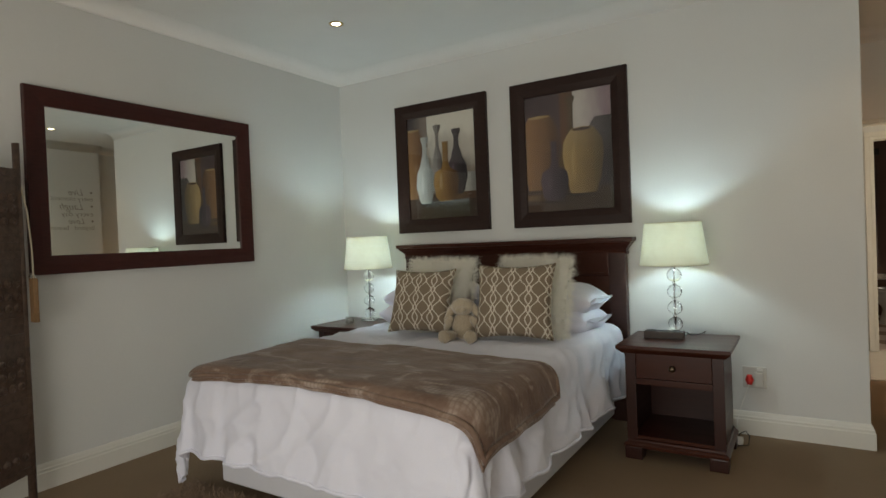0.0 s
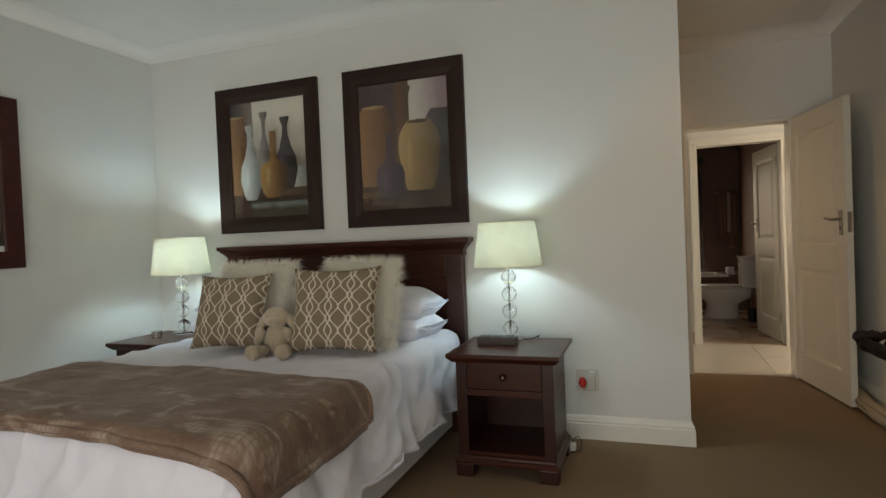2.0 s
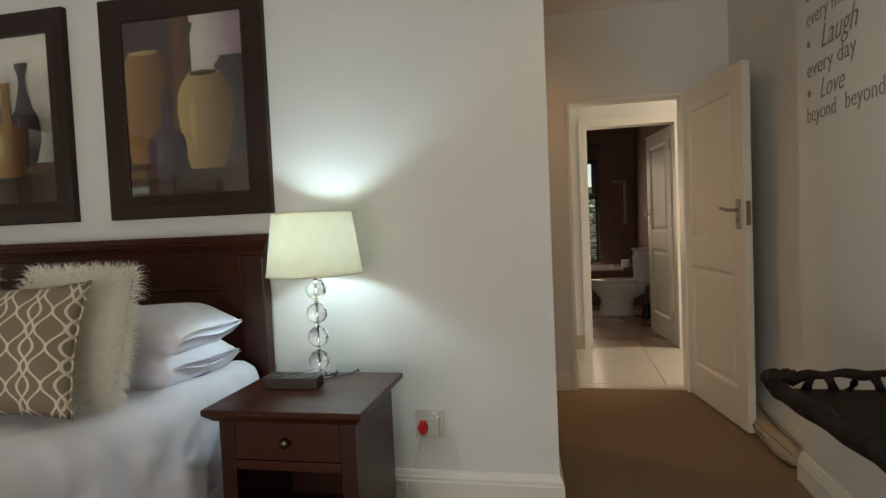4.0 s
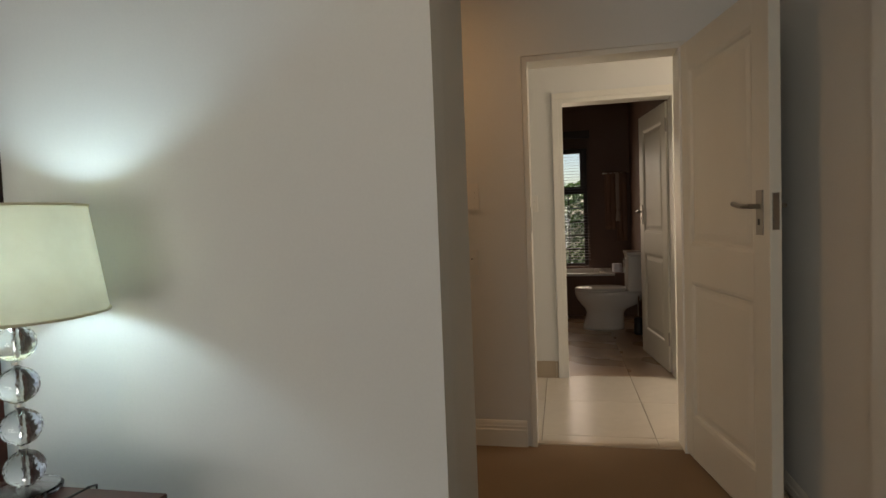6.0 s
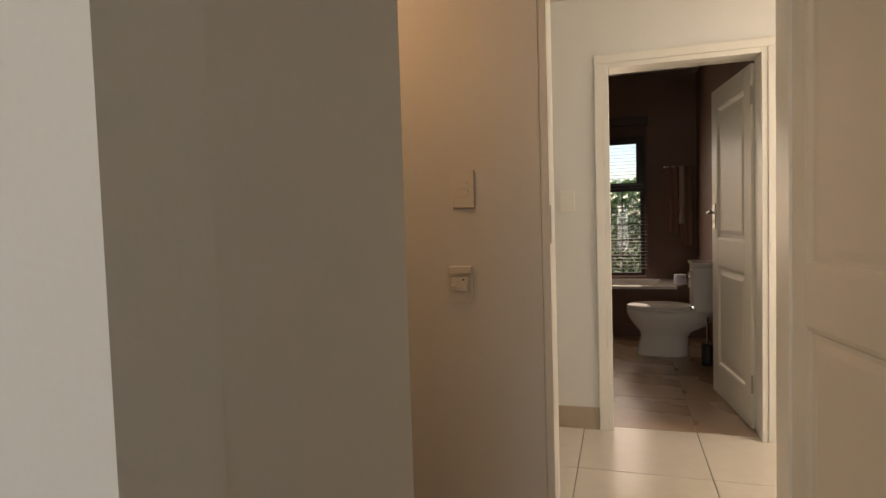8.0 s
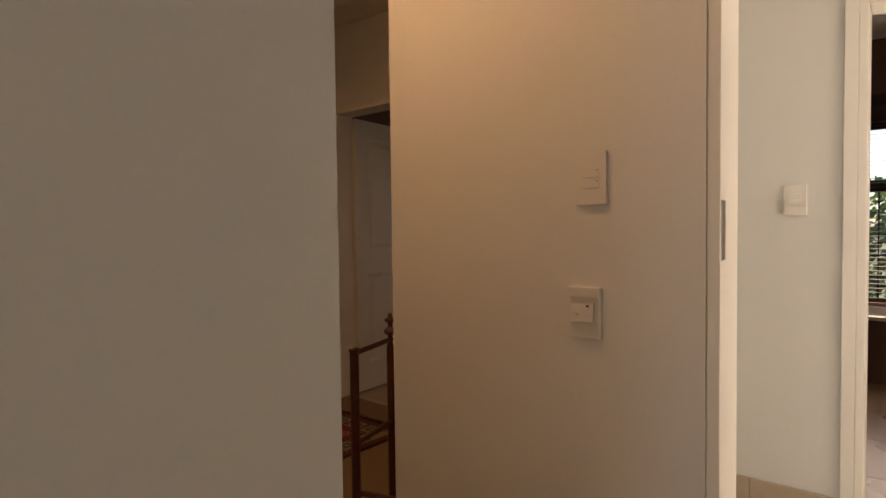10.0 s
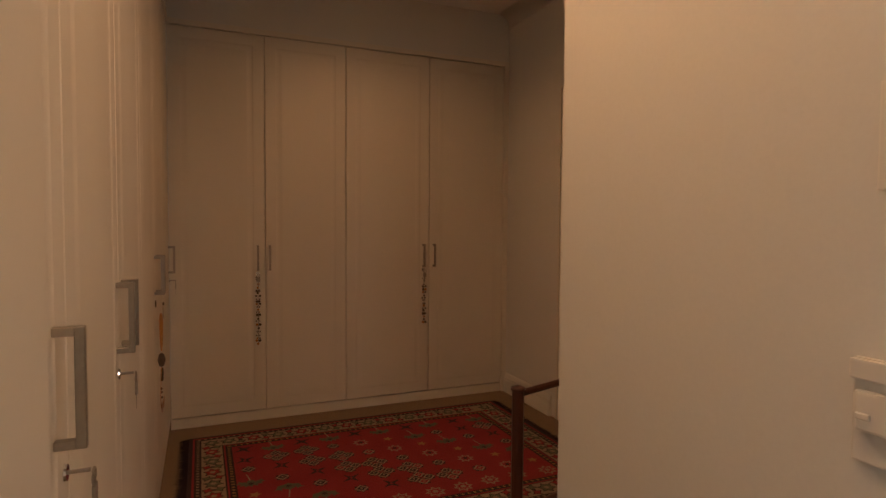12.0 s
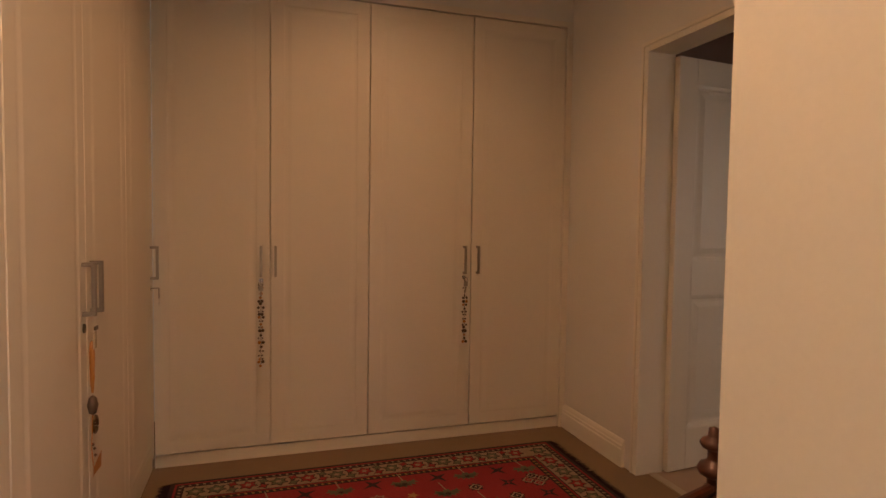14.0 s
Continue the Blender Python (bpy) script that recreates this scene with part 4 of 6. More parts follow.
for k, (x, y, z, rz, sd) in enumerate(((-0.715, 3.64, 0.70, -2, 1), (-0.71, 3.66, 0.815, 1, 2), (-1.57, 3.64, 0.70, 2, 3), (-1.55, 3.66, 0.815, -2, 4))):
    p = thing("pillow", "plump white cotton pillow stacked against the headboard", "pillow", pose(x, y, z, 90 if k % 2 else 88, 0, rz), group="white pillows")
    part("pillowcase", pillow_mesh(0.70, 0.46, 0.20, 4.2, 0.05, 24, 0.03, sd), LINEN, p, smooth=True)
    end = 1 if x > BX else -1
    for side in (-1, 1):
        def mouth(u, v, side=side):
            zz = (u * 2 - 1) * 0.205 * (1 - 0.10 * v)
            rise = side * (0.004 + 0.014 * (1 - (u * 2 - 1) ** 2) * (1 - 0.2 * v)) + 0.008 * v * math.sin(u * 7 + sd)
            return Vector((end * (0.318 + 0.040 * v + 0.010 * math.sin(u * 5 + sd)), rise + 0.010 * v, zz))
        part("open_end", cloth(mouth, 16, 5, 0.003), LINEN, p, "open hemmed end of the pillowcase", smooth=True)


def lattice_material():
    """Cream ogee trellis woven into taupe cloth."""
    m = mat("taupe_trellis_cloth", (0.235, 0.178, 0.120), 0.9, grain=0.25, scale=260, bump=0.3, blotch=0.08)
    t = m.node_tree
    b = t.nodes["Principled BSDF"]
    src = b.inputs["Base Color"].links[0].from_socket
    co = t.nodes.new("ShaderNodeTexCoord")
    sp = t.nodes.new("ShaderNodeSeparateXYZ")
    t.links.new(co.outputs["Object"], sp.inputs[0])

    def op(kind, a, c=None, d=None):
        n = t.nodes.new("ShaderNodeMath")
        n.operation = kind
        for i, v in enumerate((a, c, d)):
            if v is None:
                continue
            if isinstance(v, (int, float)):
                n.inputs[i].default_value = v
            else:
                t.links.new(v, n.inputs[i])
        return n.outputs[0]

    # chains of pointed ovals and small diamonds inside a wider ogee net
    across = op("PINGPONG", op("ADD", sp.outputs[0], 1.00), 0.050)
    c = op("COSINE", op("MULTIPLY", sp.outputs[2], 2 * math.pi / 0.113))
    chain = op("ABSOLUTE", op("SUBTRACT", across, op("ABSOLUTE", op("MULTIPLY_ADD", c, 0.0132, 0.0036))))
    net = op("ABSOLUTE", op("SUBTRACT", across, op("MULTIPLY_ADD", c, 0.0192, 0.0308)))
    mask = op("LESS_THAN", op("MINIMUM", chain, net), 0.0038)
    mx = t.nodes.new("ShaderNodeMix")
    mx.data_type = "RGBA"
    mx.inputs[7].default_value = (0.62, 0.56, 0.45, 1)
    t.links.new(mask, mx.inputs[0])
    t.links.new(src, mx.inputs[6])
    t.links.new(mx.outputs[2], b.inputs["Base Color"])
    return m


TRELLIS = lattice_material()
for x, y, rz, lean, w, hh, sd in ((-1.295, 3.00, 7, -20, 0.42, 0.405, 1), (-0.672, 3.00, 9, -18, 0.455, 0.43, 2)):
    p = thing("cushion", "square taupe cushion with a cream trellis pattern", "cushion", pose(x, y + 0.07, TOP + 0.03 + hh / 2, lean, 0, rz), group="trellis cushions")
    part("cover", pillow_mesh(w, hh, 0.15, 2.4, 0.10, 22, 0.01, sd), TRELLIS, p, smooth=True)
    part("piping", tube([(w / 2 * sx * (1 - 0.10 * (1 - v * v)), 0, v * hh / 2) for sx in (1,) for v in [i / 10 * 2 - 1 for i in range(11)]], 0.004, 6), TRELLIS, p)


def fur_mesh(w, h, d, count, length, seed):
    random.seed(seed)
    src = pillow_mesh(w, h, d, 2.8, 0.0, 14)
    src.faces.ensure_lookup_table()
    faces = src.faces[:]
    verts, polys = [], []
    for _ in range(count):
        f = random.choice(faces)
        cs = [v.co for v in f.verts]
        a, b = random.random(), random.random()
        p = cs[0].lerp(cs[1], a).lerp(cs[3 if len(cs) > 3 else 2].lerp(cs[2], a), b)
        rim = (abs(p.x) / (w / 2)) ** 6 + (abs(p.z) / (h / 2)) ** 6
        n = (f.normal * (0.5 if rim < 0.5 else 0.4) + Vector((p.x, 0, p.z)) * (2.0 * min(1, rim)) + Vector((random.gauss(0, 0.35), random.gauss(0, 0.35), random.gauss(-0.25 if rim < 0.5 else 0.1, 0.35)))).normalized()
        L = length * random.uniform(0.5, 1.2) * (1.0 if rim > 0.5 else 0.55)
        side = n.cross(Vector((0.3, 0.8, 0.5))).normalized()
        up = side.cross(n)
        bend = Vector((random.gauss(0, 0.3), 0, -0.35)) * L
        wd = 0.0010
        k = len(verts)
        mid = p + n * L * 0.55
        tip = p + n * L * 0.9 + bend * 0.6
        for q, ww in ((p, wd), (mid, wd * 0.8)):
            verts += [q + side * ww, q - side * ww * 0.5 + up * ww * 0.87, q - side * ww * 0.5 - up * ww * 0.87]
        verts.append(tip)
        for i in range(3):
            j = (i + 1) % 3
            polys.append((k + i, k + j, k + 3 + j, k + 3 + i))
            polys.append((k + 3 + i, k + 3 + j, k + 6))
    src.free()
    me = bpy.data.meshes.new("fur")
    me.from_pydata([tuple(v) for v in verts], [], polys)
    me.materials.append(FUR)
    return me


for x, y, lean, rz, w, sd in ((-1.29, 3.27, -17, 3, 0.45, 5), (-0.645, 3.27, -16, -3, 0.43, 6)):
    p = thing("fur_cushion", "shaggy ivory faux-fur cushion behind a trellis cushion", "cushion", pose(x, y, TOP + 0.252, lean, 0, rz), group="fur cushions")
    part("cover", pillow_mesh(w, 0.45, 0.15, 2.8, 0.02, 16), FUR, p, smooth=True)
    f = new("fur", fur_mesh(w + 0.02, 0.455, 0.18, 12000, 0.056, sd))
    f.parent = p
    tagged(f, kind="stuff")

# soft toy rabbit, one mesh
def blob(bm, c, r, rot=(0, 0, 0)):
    q = bmesh.ops.create_icosphere(bm, subdivisions=3, radius=1)
    bmesh.ops.transform(bm, matrix=Matrix.LocRotScale(Vector(c), Euler([radians(a) for a in rot]), Vector(r)), verts=q["verts"])


toy = bmesh.new()
blob(toy, (0, 0, 0.075), (0.062, 0.055, 0.080))
blob(toy, (0, -0.01, 0.185), (0.058, 0.052, 0.050))
blob(toy, (0, -0.052, 0.172), (0.030, 0.026, 0.022))
for s in (-1, 1):
    blob(toy, (s * 0.058, -0.085, 0.030), (0.032, 0.060, 0.030), (0, 0, s * 18))
    blob(toy, (s * 0.066, -0.130, 0.036), (0.033, 0.022, 0.036), (0, 0, s * 18))
    blob(toy, (s * 0.070, -0.030, 0.095), (0.022, 0.026, 0.055), (25, s * -25, 0))
    blob(toy, (s * 0.066, 0.0, 0.155), (0.020, 0.026, 0.075), (0, s * -28, 0))
for v in toy.verts:
    v.co += v.normal * 0.004 * noise.noise(v.co * 60)
rab = tagged(part("toy_rabbit", toy, PLUSH, smooth=True), "beige plush toy rabbit with drooping ears sitting on the bed", "soft toy")
rab.matrix_world = pose(-0.975, 3.03, TOP + 0.022, 0, 0, 14) @ Matrix.Diagonal((1.16, 1.12, 1.03, 1))

# ---- bedside tables ----


def nightstand(m, label):
    d = thing("nightstand", label, "nightstand", m, group="bedside tables")
    W, D = 0.565, 0.50
    top = sweep([(0.0, 0.575), (0.004, 0.575), (0.012, 0.582), (0.026, 0.596), (0.030, 0.600), (0.032, 0.604), (0.032, 0.618), (0.029, 0.621), (0.0, 0.621)], [(-W / 2 + 0.032, D), (-W / 2 + 0.032, 0.032), (W / 2 - 0.032, 0.032), (W / 2 - 0.032, D)][::-1])
    tp = part("top_moulding", top, MAHOGH, d)
    part("top", box(-W / 2 + 0.0325, W / 2 - 0.0325, 0.0325, D, 0.575, 0.6205), MAHOGH, d)
    for s in (-1, 1):
        x0, x1 = sorted((s * 0.235, s * 0.212))
        part("side", box(x0, x1, 0.055, D - 0.01, 0.10, 0.575, 0.002), MAHOG, d)
        x0, x1 = sorted((s * 0.245, s * 0.190))
        part("post", box(x0, x1, 0.045, 0.0545, 0.10, 0.575, 0.003), MAHOG, d)
    part("back", box(-0.211, 0.211, D - 0.022, D - 0.011, 0.10, 0.575), MAHOG, d)
    part("shelf", box(-0.211, 0.211, 0.057, D - 0.023, 0.412, 0.430), MAHOGH, d)
    part("rail", box(-0.1895, 0.1895, 0.046, 0.0565, 0.405, 0.437, 0.002), MAHOGH, d)
    part("floor_board", box(-0.211, 0.211, 0.057, D - 0.023, 0.10, 0.122), MAHOGH, d)
    dr = part("drawer", box(-0.188, 0.188, 0.047, 0.065, 0.440, 0.572, 0.003), MAHOGH, d)
    part("knob", lathe([(0.006, 0), (0.006, 0.010), (0.016, 0.016), (0.017, 0.022), (0.010, 0.028), (0, 0.029)], 18, m=pose(0, 0.047, 0.505, 90)), BRASSD, dr, "dark turned knob", smooth=True)
    part("plinth_moulding", sweep([(0.0, 0.068), (0.024, 0.068), (0.026, 0.078), (0.020, 0.086), (0.010, 0.094), (0.006, 0.104), (0.0, 0.106)], [(-0.235, D - 0.01), (-0.235, 0.046), (0.235, 0.046), (0.235, D - 0.01)][::-1]), MAHOGH, d)
    part("plinth", box(-0.234, 0.234, 0.047, D - 0.011, 0.055, 0.0995), MAHOGH, d)
    for x in (-0.255, 0.165):
        for y in (0.026, D - 0.10):
            part("bracket_foot", box(x, x + 0.09, y, y + 0.08, 0.0, 0.0675, 0.006), MAHOG, d)
    return d


nightstand(pose(0.102, 3.29, 0), "dark mahogany bedside table with one drawer and open shelf")
nightstand(pose(-2.19, 3.29, 0), "dark mahogany bedside table between bed and wall")


def table_lamp(m, label):
    d = thing("table_lamp", label, "lamp", m, group="bedside lamps")
    part("base", lathe([(0, 0), (0.068, 0), (0.072, 0.004), (0.072, 0.010), (0.066, 0.014), (0.02, 0.016), (0, 0.016)], 40), CRYSTAL, d, "clear glass disc base", smooth=False)
    for i in range(4):
        bm = bmesh.new()
        bmesh.ops.create_icosphere(bm, subdivisions=3, radius=0.042)
        o = part("crystal_ball", bm, CRYSTAL, d, "faceted clear crystal ball")
        o.location.z = 0.058 + i * 0.0965
        part("collar", lathe([(0, -0.006), (0.009, -0.006), (0.011, 0), (0.009, 0.006), (0, 0.006)], 16, m=pose(0, 0, 0.058 + 0.0483 + i * 0.0965)), CHROME, d)
    part("stem", tube([(0, 0, 0.016), (0, 0, 0.50)], 0.004, 10), CHROME, d)
    part("socket", lathe([(0, 0.46), (0.016, 0.46), (0.018, 0.50), (0.016, 0.515), (0, 0.515)], 16), PLASTW, d)
    sh = bmesh.new()
    n = 64
    for (r0, z0), (r1, z1) in (((0.190, 0.410), (0.158, 0.655)),):
        lathe([(r0, z0), (r1, z1)], n, bm=sh)
    bmesh.ops.recalc_face_normals(sh, faces=sh.faces[:])
    part("shade", sh, SHADE, d, "cream tapered paper drum shade, lit", smooth=True)
    for r, z in ((0.1905, 0.410), (0.1585, 0.655)):
        part("trim", tube([(r * math.cos(a), r * math.sin(a), z) for a in [i * 2 * math.pi / 48 for i in range(49)]], 0.0032, 6), SHADE, d)
    for a in range(3):
        c, s = math.cos(a * 2.094), math.sin(a * 2.094)
        part("spider", tube([(0, 0, 0.50), (0.156 * c, 0.156 * s, 0.645)], 0.0015, 5), CHROME, d)
    return d


table_lamp(pose(0.05, 3.75, 0.621), "bedside lamp of stacked crystal balls with a cream shade")
table_lamp(pose(-2.21, 3.68, 0.621), "bedside lamp of stacked crystal balls with a cream shade")

# ---- small things by the bed ----
CARVEDB = mat("worn_brown_wood", (0.045, 0.028, 0.020), 0.5, grain=0.4, scale=25, blotch=0.2)
hold = thing("candle_holder", "dark wooden block with three tea-light holes on the bedside table", "candle holder", pose(0.02, 3.575, 0.621, 0, 0, 2))
blk = box(-0.105, 0.105, -0.035, 0.035, 0.0, 0.042, 0.003)
part("block", blk, CARVEDB, hold)
# black discs on top put in the darkness of the three holes
for x in (-0.066, 0.0, 0.066):
    part("hole_shade", lathe([(0, 0.0424), (0.022, 0.0424), (0.0255, 0.0450), (0.0275, 0.0440), (0.0275, 0.042)], 20, m=pose(x, 0, 0)), BLACK, hold)
cab = thing("lamp_cable", "thin black lamp cable lying on the bedside table", "cable")
part("cable", tube([(0.11, 3.74, 0.626), (0.15, 3.70, 0.626), (0.19, 3.72, 0.632), (0.21, 3.76, 0.640), (0.20, 3.79, 0.63), (0.19, 3.803, 0.58), (0.19, 3.82, 0.30)], 0.003, 6), BLACK, cab)
cab2 = thing("lamp_cable", "thin black lamp cable rising beside the bed", "cable")
part("cable", tube([(-2.15, 3.70, 0.627), (-2.07, 3.72, 0.63), (-2.0, 3.76, 0.66), (-1.955, 3.80, 0.72), (-1.935, 3.85, 0.77), (-1.93, 3.90, 0.70), (-1.935, 3.915, 0.5)], 0.003, 6), BLACK, cab2)
tin = thing("candle_tin", "small silver candle tin on the bedside table", "candle tin", pose(-2.265, 3.50, 0.621))
part("tin", lathe([(0, 0), (0.030, 0), (0.032, 0.003), (0.032, 0.040), (0.030, 0.042), (0.029, 0.036), (0, 0.036)], 24), SILVER, tin)
part("lid", lathe([(0, 0.048), (0.033, 0.048), (0.034, 0.045), (0.034, 0.0425), (0, 0.0425)], 24), SILVER, tin)

sock = thing("wall_socket", "white double wall socket with a red plug and white adaptor", "socket", pose(0.374, CY, 0.28))
part("plate", box(0, 0.125, -0.012, 0, 0, 0.125, 0.004), PLASTG, sock)
part("red_plug", lathe([(0, 0), (0.020, 0), (0.025, 0.010), (0.022, 0.026), (0.010, 0.034), (0, 0.034)], 6, m=pose(0.036, -0.0115, 0.050, 90) @ Matrix.Diagonal((0.95, 1.42, 1.0, 1))), PLASTR, sock, "red moulded plug")
part("adaptor", box(0.064, 0.108, -0.042, -0.0115, 0.012, 0.100, 0.006), PLASTG, sock)
part("switch", box(0.075, 0.105, -0.016, -0.0115, 0.104, 0.119, 0.001, 1), PLASTW, sock)
lead = thing("power_lead", "white lead hanging from the socket to the skirting", "cable")
part("lead", tube([(0.412, 3.965, 0.325), (0.40, 3.955, 0.28), (0.372, 3.93, 0.20), (0.350, 3.90, 0.12), (0.345, 3.86, 0.05), (0.350, 3.83, 0.020), (0.355, 3.80, 0.012)], 0.0022, 6), PLASTW, lead)
part("plug", box(0.342, 0.384, 3.765, 3.803, 0.002, 0.042, 0.008), PLASTW, lead)
loop = thing("power_lead", "black lead curling on the carpet beside the bedside table", "cable")
part("lead", tube([(0.345, 3.82, 0.006), (0.365, 3.83, 0.05), (0.395, 3.82, 0.070), (0.415, 3.80, 0.05), (0.41, 3.78, 0.006), (0.36, 3.74, 0.005)], 0.003, 6), BLACK, loop)

# ---- ceiling lamps ----


def downlight(x, y):
    d = thing("downlight", "round recessed ceiling lamp with a brass rim, lit", "ceiling lamp", pose(x, y, H), group="recessed lamps")
    part("rim", lathe([(0.030, -0.001), (0.034, -0.006), (0.046, -0.005), (0.050, -0.001)], 32), BRASSR, d)
    part("lamp_glass", lathe([(0, -0.004), (0.026, -0.004), (0.0295, -0.001)], 24), LAMPON, d)


BRASSR = mat("brass_rim", (0.55, 0.42, 0.20), 0.3, 1.0)
for x, y in ((-1.90, 3.08), (1.23, 3.42), (-1.48, 5.78), (0.28, 5.06)):
    downlight(x, y)

# ---- wall lettering ----


def text_mesh(text, size, shear):
    c = bpy.data.curves.new("letters", "FONT")
    c.body, c.size, c.shear, c.extrude, c.offset = text, size, shear, 0.0008, -0.0014
    tmp = bpy.data.objects.new("tmp", c)
    me = bpy.data.meshes.new_from_object(tmp)
    bpy.data.objects.remove(tmp)
    return me


def lettering(text, y, z, size, shear, width):
    """One word or line, each letter a part of its own."""
    w = thing("wall_lettering", "grey vinyl wall lettering reading " + text, "lettering", Matrix.Translation((RX - 0.0015, y, z)) @ pose(0, 0, 0, 90, 0, -90), "wall lettering")
    k = width / max(v.co.x for v in text_mesh(text, size, shear).vertices)
    for i, ch in enumerate(text):
        if ch == " ":
            continue
        me = text_mesh(ch, size, shear)
        end = max(v.co.x for v in text_mesh(text[:i + 1], size, shear).vertices)
        off = end - max(v.co.x for v in me.vertices)
        for v in me.vertices:
            v.co.x = (v.co.x + off) * k
        me.materials.clear()
        me.materials.append(GRAYT)
        new("letter", me).parent = w


for text, y, z, size, shear, width in (("Live", 4.14, 2.02, 0.118, 0.35, 0.19), ("every moment", 4.255, 1.945, 0.095, 0.0, 0.52), ("Laugh", 4.13, 1.828, 0.128, 0.35, 0.29), ("every day", 4.255, 1.740, 0.095, 0.0, 0.40), ("Love", 4.14, 1.638, 0.112, 0.35, 0.20), ("beyond", 4.26, 1.560, 0.090, 0.0, 0.25), ("beyond", 3.94, 1.560, 0.090, 0.0, 0.26)):
    lettering(text, y, z, size, shear, width)
for z in (2.06, 1.875, 1.675):
    b = bmesh.new()
    lathe([(0, 0.0016), (0.014, 0.0016), (0.014, 0)], 8, bm=b)
    o = tagged(part("wall_lettering", b, GRAYT), "grey vinyl bullet mark on the wall", "lettering", "wall lettering")
    o.matrix_world = Matrix.Translation((RX - 0.001, 4.235, z)) @ pose(0, 0, 0, 0, -90, 0)

# ---- carved console by the lettered wall ----
con = thing("carved_console", "blackened carved wooden console with an openwork edge by the wall", "console table")
slab = bmesh.new()
n = 26
outl = []
for i in range(n + 1):
    y = 3.385 - i / n * 1.175
    outl.append((1.592 + 0.040 * min(1, (i / 10) ** 0.8) + 0.004 * math.sin(i * 1.4), y))
pts = [(2.03, 3.385), (1.80, 3.39), (1.64, 3.395)] + outl + [(2.03, 2.21)]
lo = [slab.verts.new((x + (0.012 if x < 1.7 else 0), y, 0.668)) for x, y in pts]
hi = [slab.verts.new((x, y, 0.692)) for x, y in pts]
slab.faces.new(lo[::-1])
slab.faces.new(hi)
for i in range(len(pts)):
    j = (i + 1) % len(pts)
    slab.faces.new((lo[i], lo[j], hi[j], hi[i]))
bmesh.ops.recalc_face_normals(slab, faces=slab.faces[:])
part("top", slab, CARVED, con)
part("carved_rim", tube([(x + 0.010, y, 0.706) for x, y in outl], lambda u: 0.020 + 0.003 * math.sin(u * 60), 10), CARVED, con, smooth=True)
# openwork crest along the far edge: slanting limbs with gaps under a long back
CRY = 3.385
part("carving", tube([(1.650 + 0.375 * k / 24, CRY, 0.737 + 0.004 * math.sin(k * 0.9) - 0.028 * (max(0, 1 - k / 4)) ** 1.5) for k in range(25)], lambda u: 0.013 + 0.003 * math.sin(u * 17), 8), CARVED, con, smooth=True)
for x0, x1 in ((1.69, 1.705), (1.765, 1.745), (1.800, 1.825), (1.885, 1.860), (1.925, 1.945), (2.000, 1.98)):
    part("carving", tube([(x0, CRY, 0.685), ((x0 + x1) / 2, CRY - 0.004, 0.712), (x1, CRY, 0.738)], lambda u: 0.015 - 0.004 * math.sin(u * math.pi), 8), CARVED, con, smooth=True)
for i in range(5):
    part("knuckle", lathe([(0, -0.024), (0.015, -0.015), (0.019, 0), (0.015, 0.015), (0, 0.024)], 10, m=pose(1.590 + i * 0.016, CRY - 0.004, 0.728 + 0.004 * (i % 2), 0, 20)), CARVED, con, smooth=True)
part("apron", box(1.82, 2.02, 2.26, 3.30, 0.60, 0.667, 0.01), CARVED, con)
for x, y in ((1.76, 2.965), (1.95, 3.28), (1.76, 2.32), (1.95, 2.32)):
    part("leg", lathe([(0.030, 0), (0.034, 0.02), (0.022, 0.06), (0.030, 0.16), (0.020, 0.22), (0.032, 0.36), (0.024, 0.50), (0.034, 0.640), (0.030, 0.667)], 14, m=pose(x, y, 0)), CARVED, con, smooth=True)
part("corner_block", box(1.695, 1.79, 2.925, 3.005, 0.625, 0.667, 0.010), CARVED, con)

# ---- draught stopper behind the door ----
dst = thing("draught_stopper", "long cream canvas draught stopper with dark piping on the carpet", "draught stopper")


def stopper(u, a):
    y = 4.46 + u * 0.89
    k = (1 - abs(u * 2 - 1) ** 16) ** 0.5 if 0 < u < 1 else 0.12
    k = max(0.6, k)
    w = 0.050 * k + 0.004 * noise.noise(Vector((u * 9, a, 1)))
    return (2.062 + w * math.cos(a) * 1.0 - 0.015 * math.sin(u * 5), y, 0.050 + 0.048 * k * math.sin(a) * (1 + 0.1 * math.sin(u * 12)))


sm = bmesh.new()
rg = [[sm.verts.new(stopper(i / 30, k * 2 * math.pi / 16)) for k in range(16)] for i in range(31)]
for a, b in zip(rg, rg[1:]):
    for k in range(16):
        sm.faces.new((a[k], a[(k + 1) % 16], b[(k + 1) % 16], b[k]))
sm.faces.new(rg[0])
sm.faces.new(rg[-1])
bmesh.ops.recalc_face_normals(sm, faces=sm.faces[:])
part("body", sm, CREAMF, dst, smooth=True)
for a in (2.35, -2.5):
    part("piping", tube([Vector(stopper(i / 30, a)) + Vector((-0.001, 0, 0)) for i in range(31)], 0.0025, 6), DARKB, dst)
for i in range(7):
    p = stopper(0.22 + i * 0.05, 3.0)
    part("printed_mark", box(p[0] - 0.0025, p[0] + 0.004, p[1], p[1] + 0.016, p[2] - 0.002 - 0.002 * (i % 2), p[2] + 0.004 + 0.003 * (i % 3)), DARKB, dst)

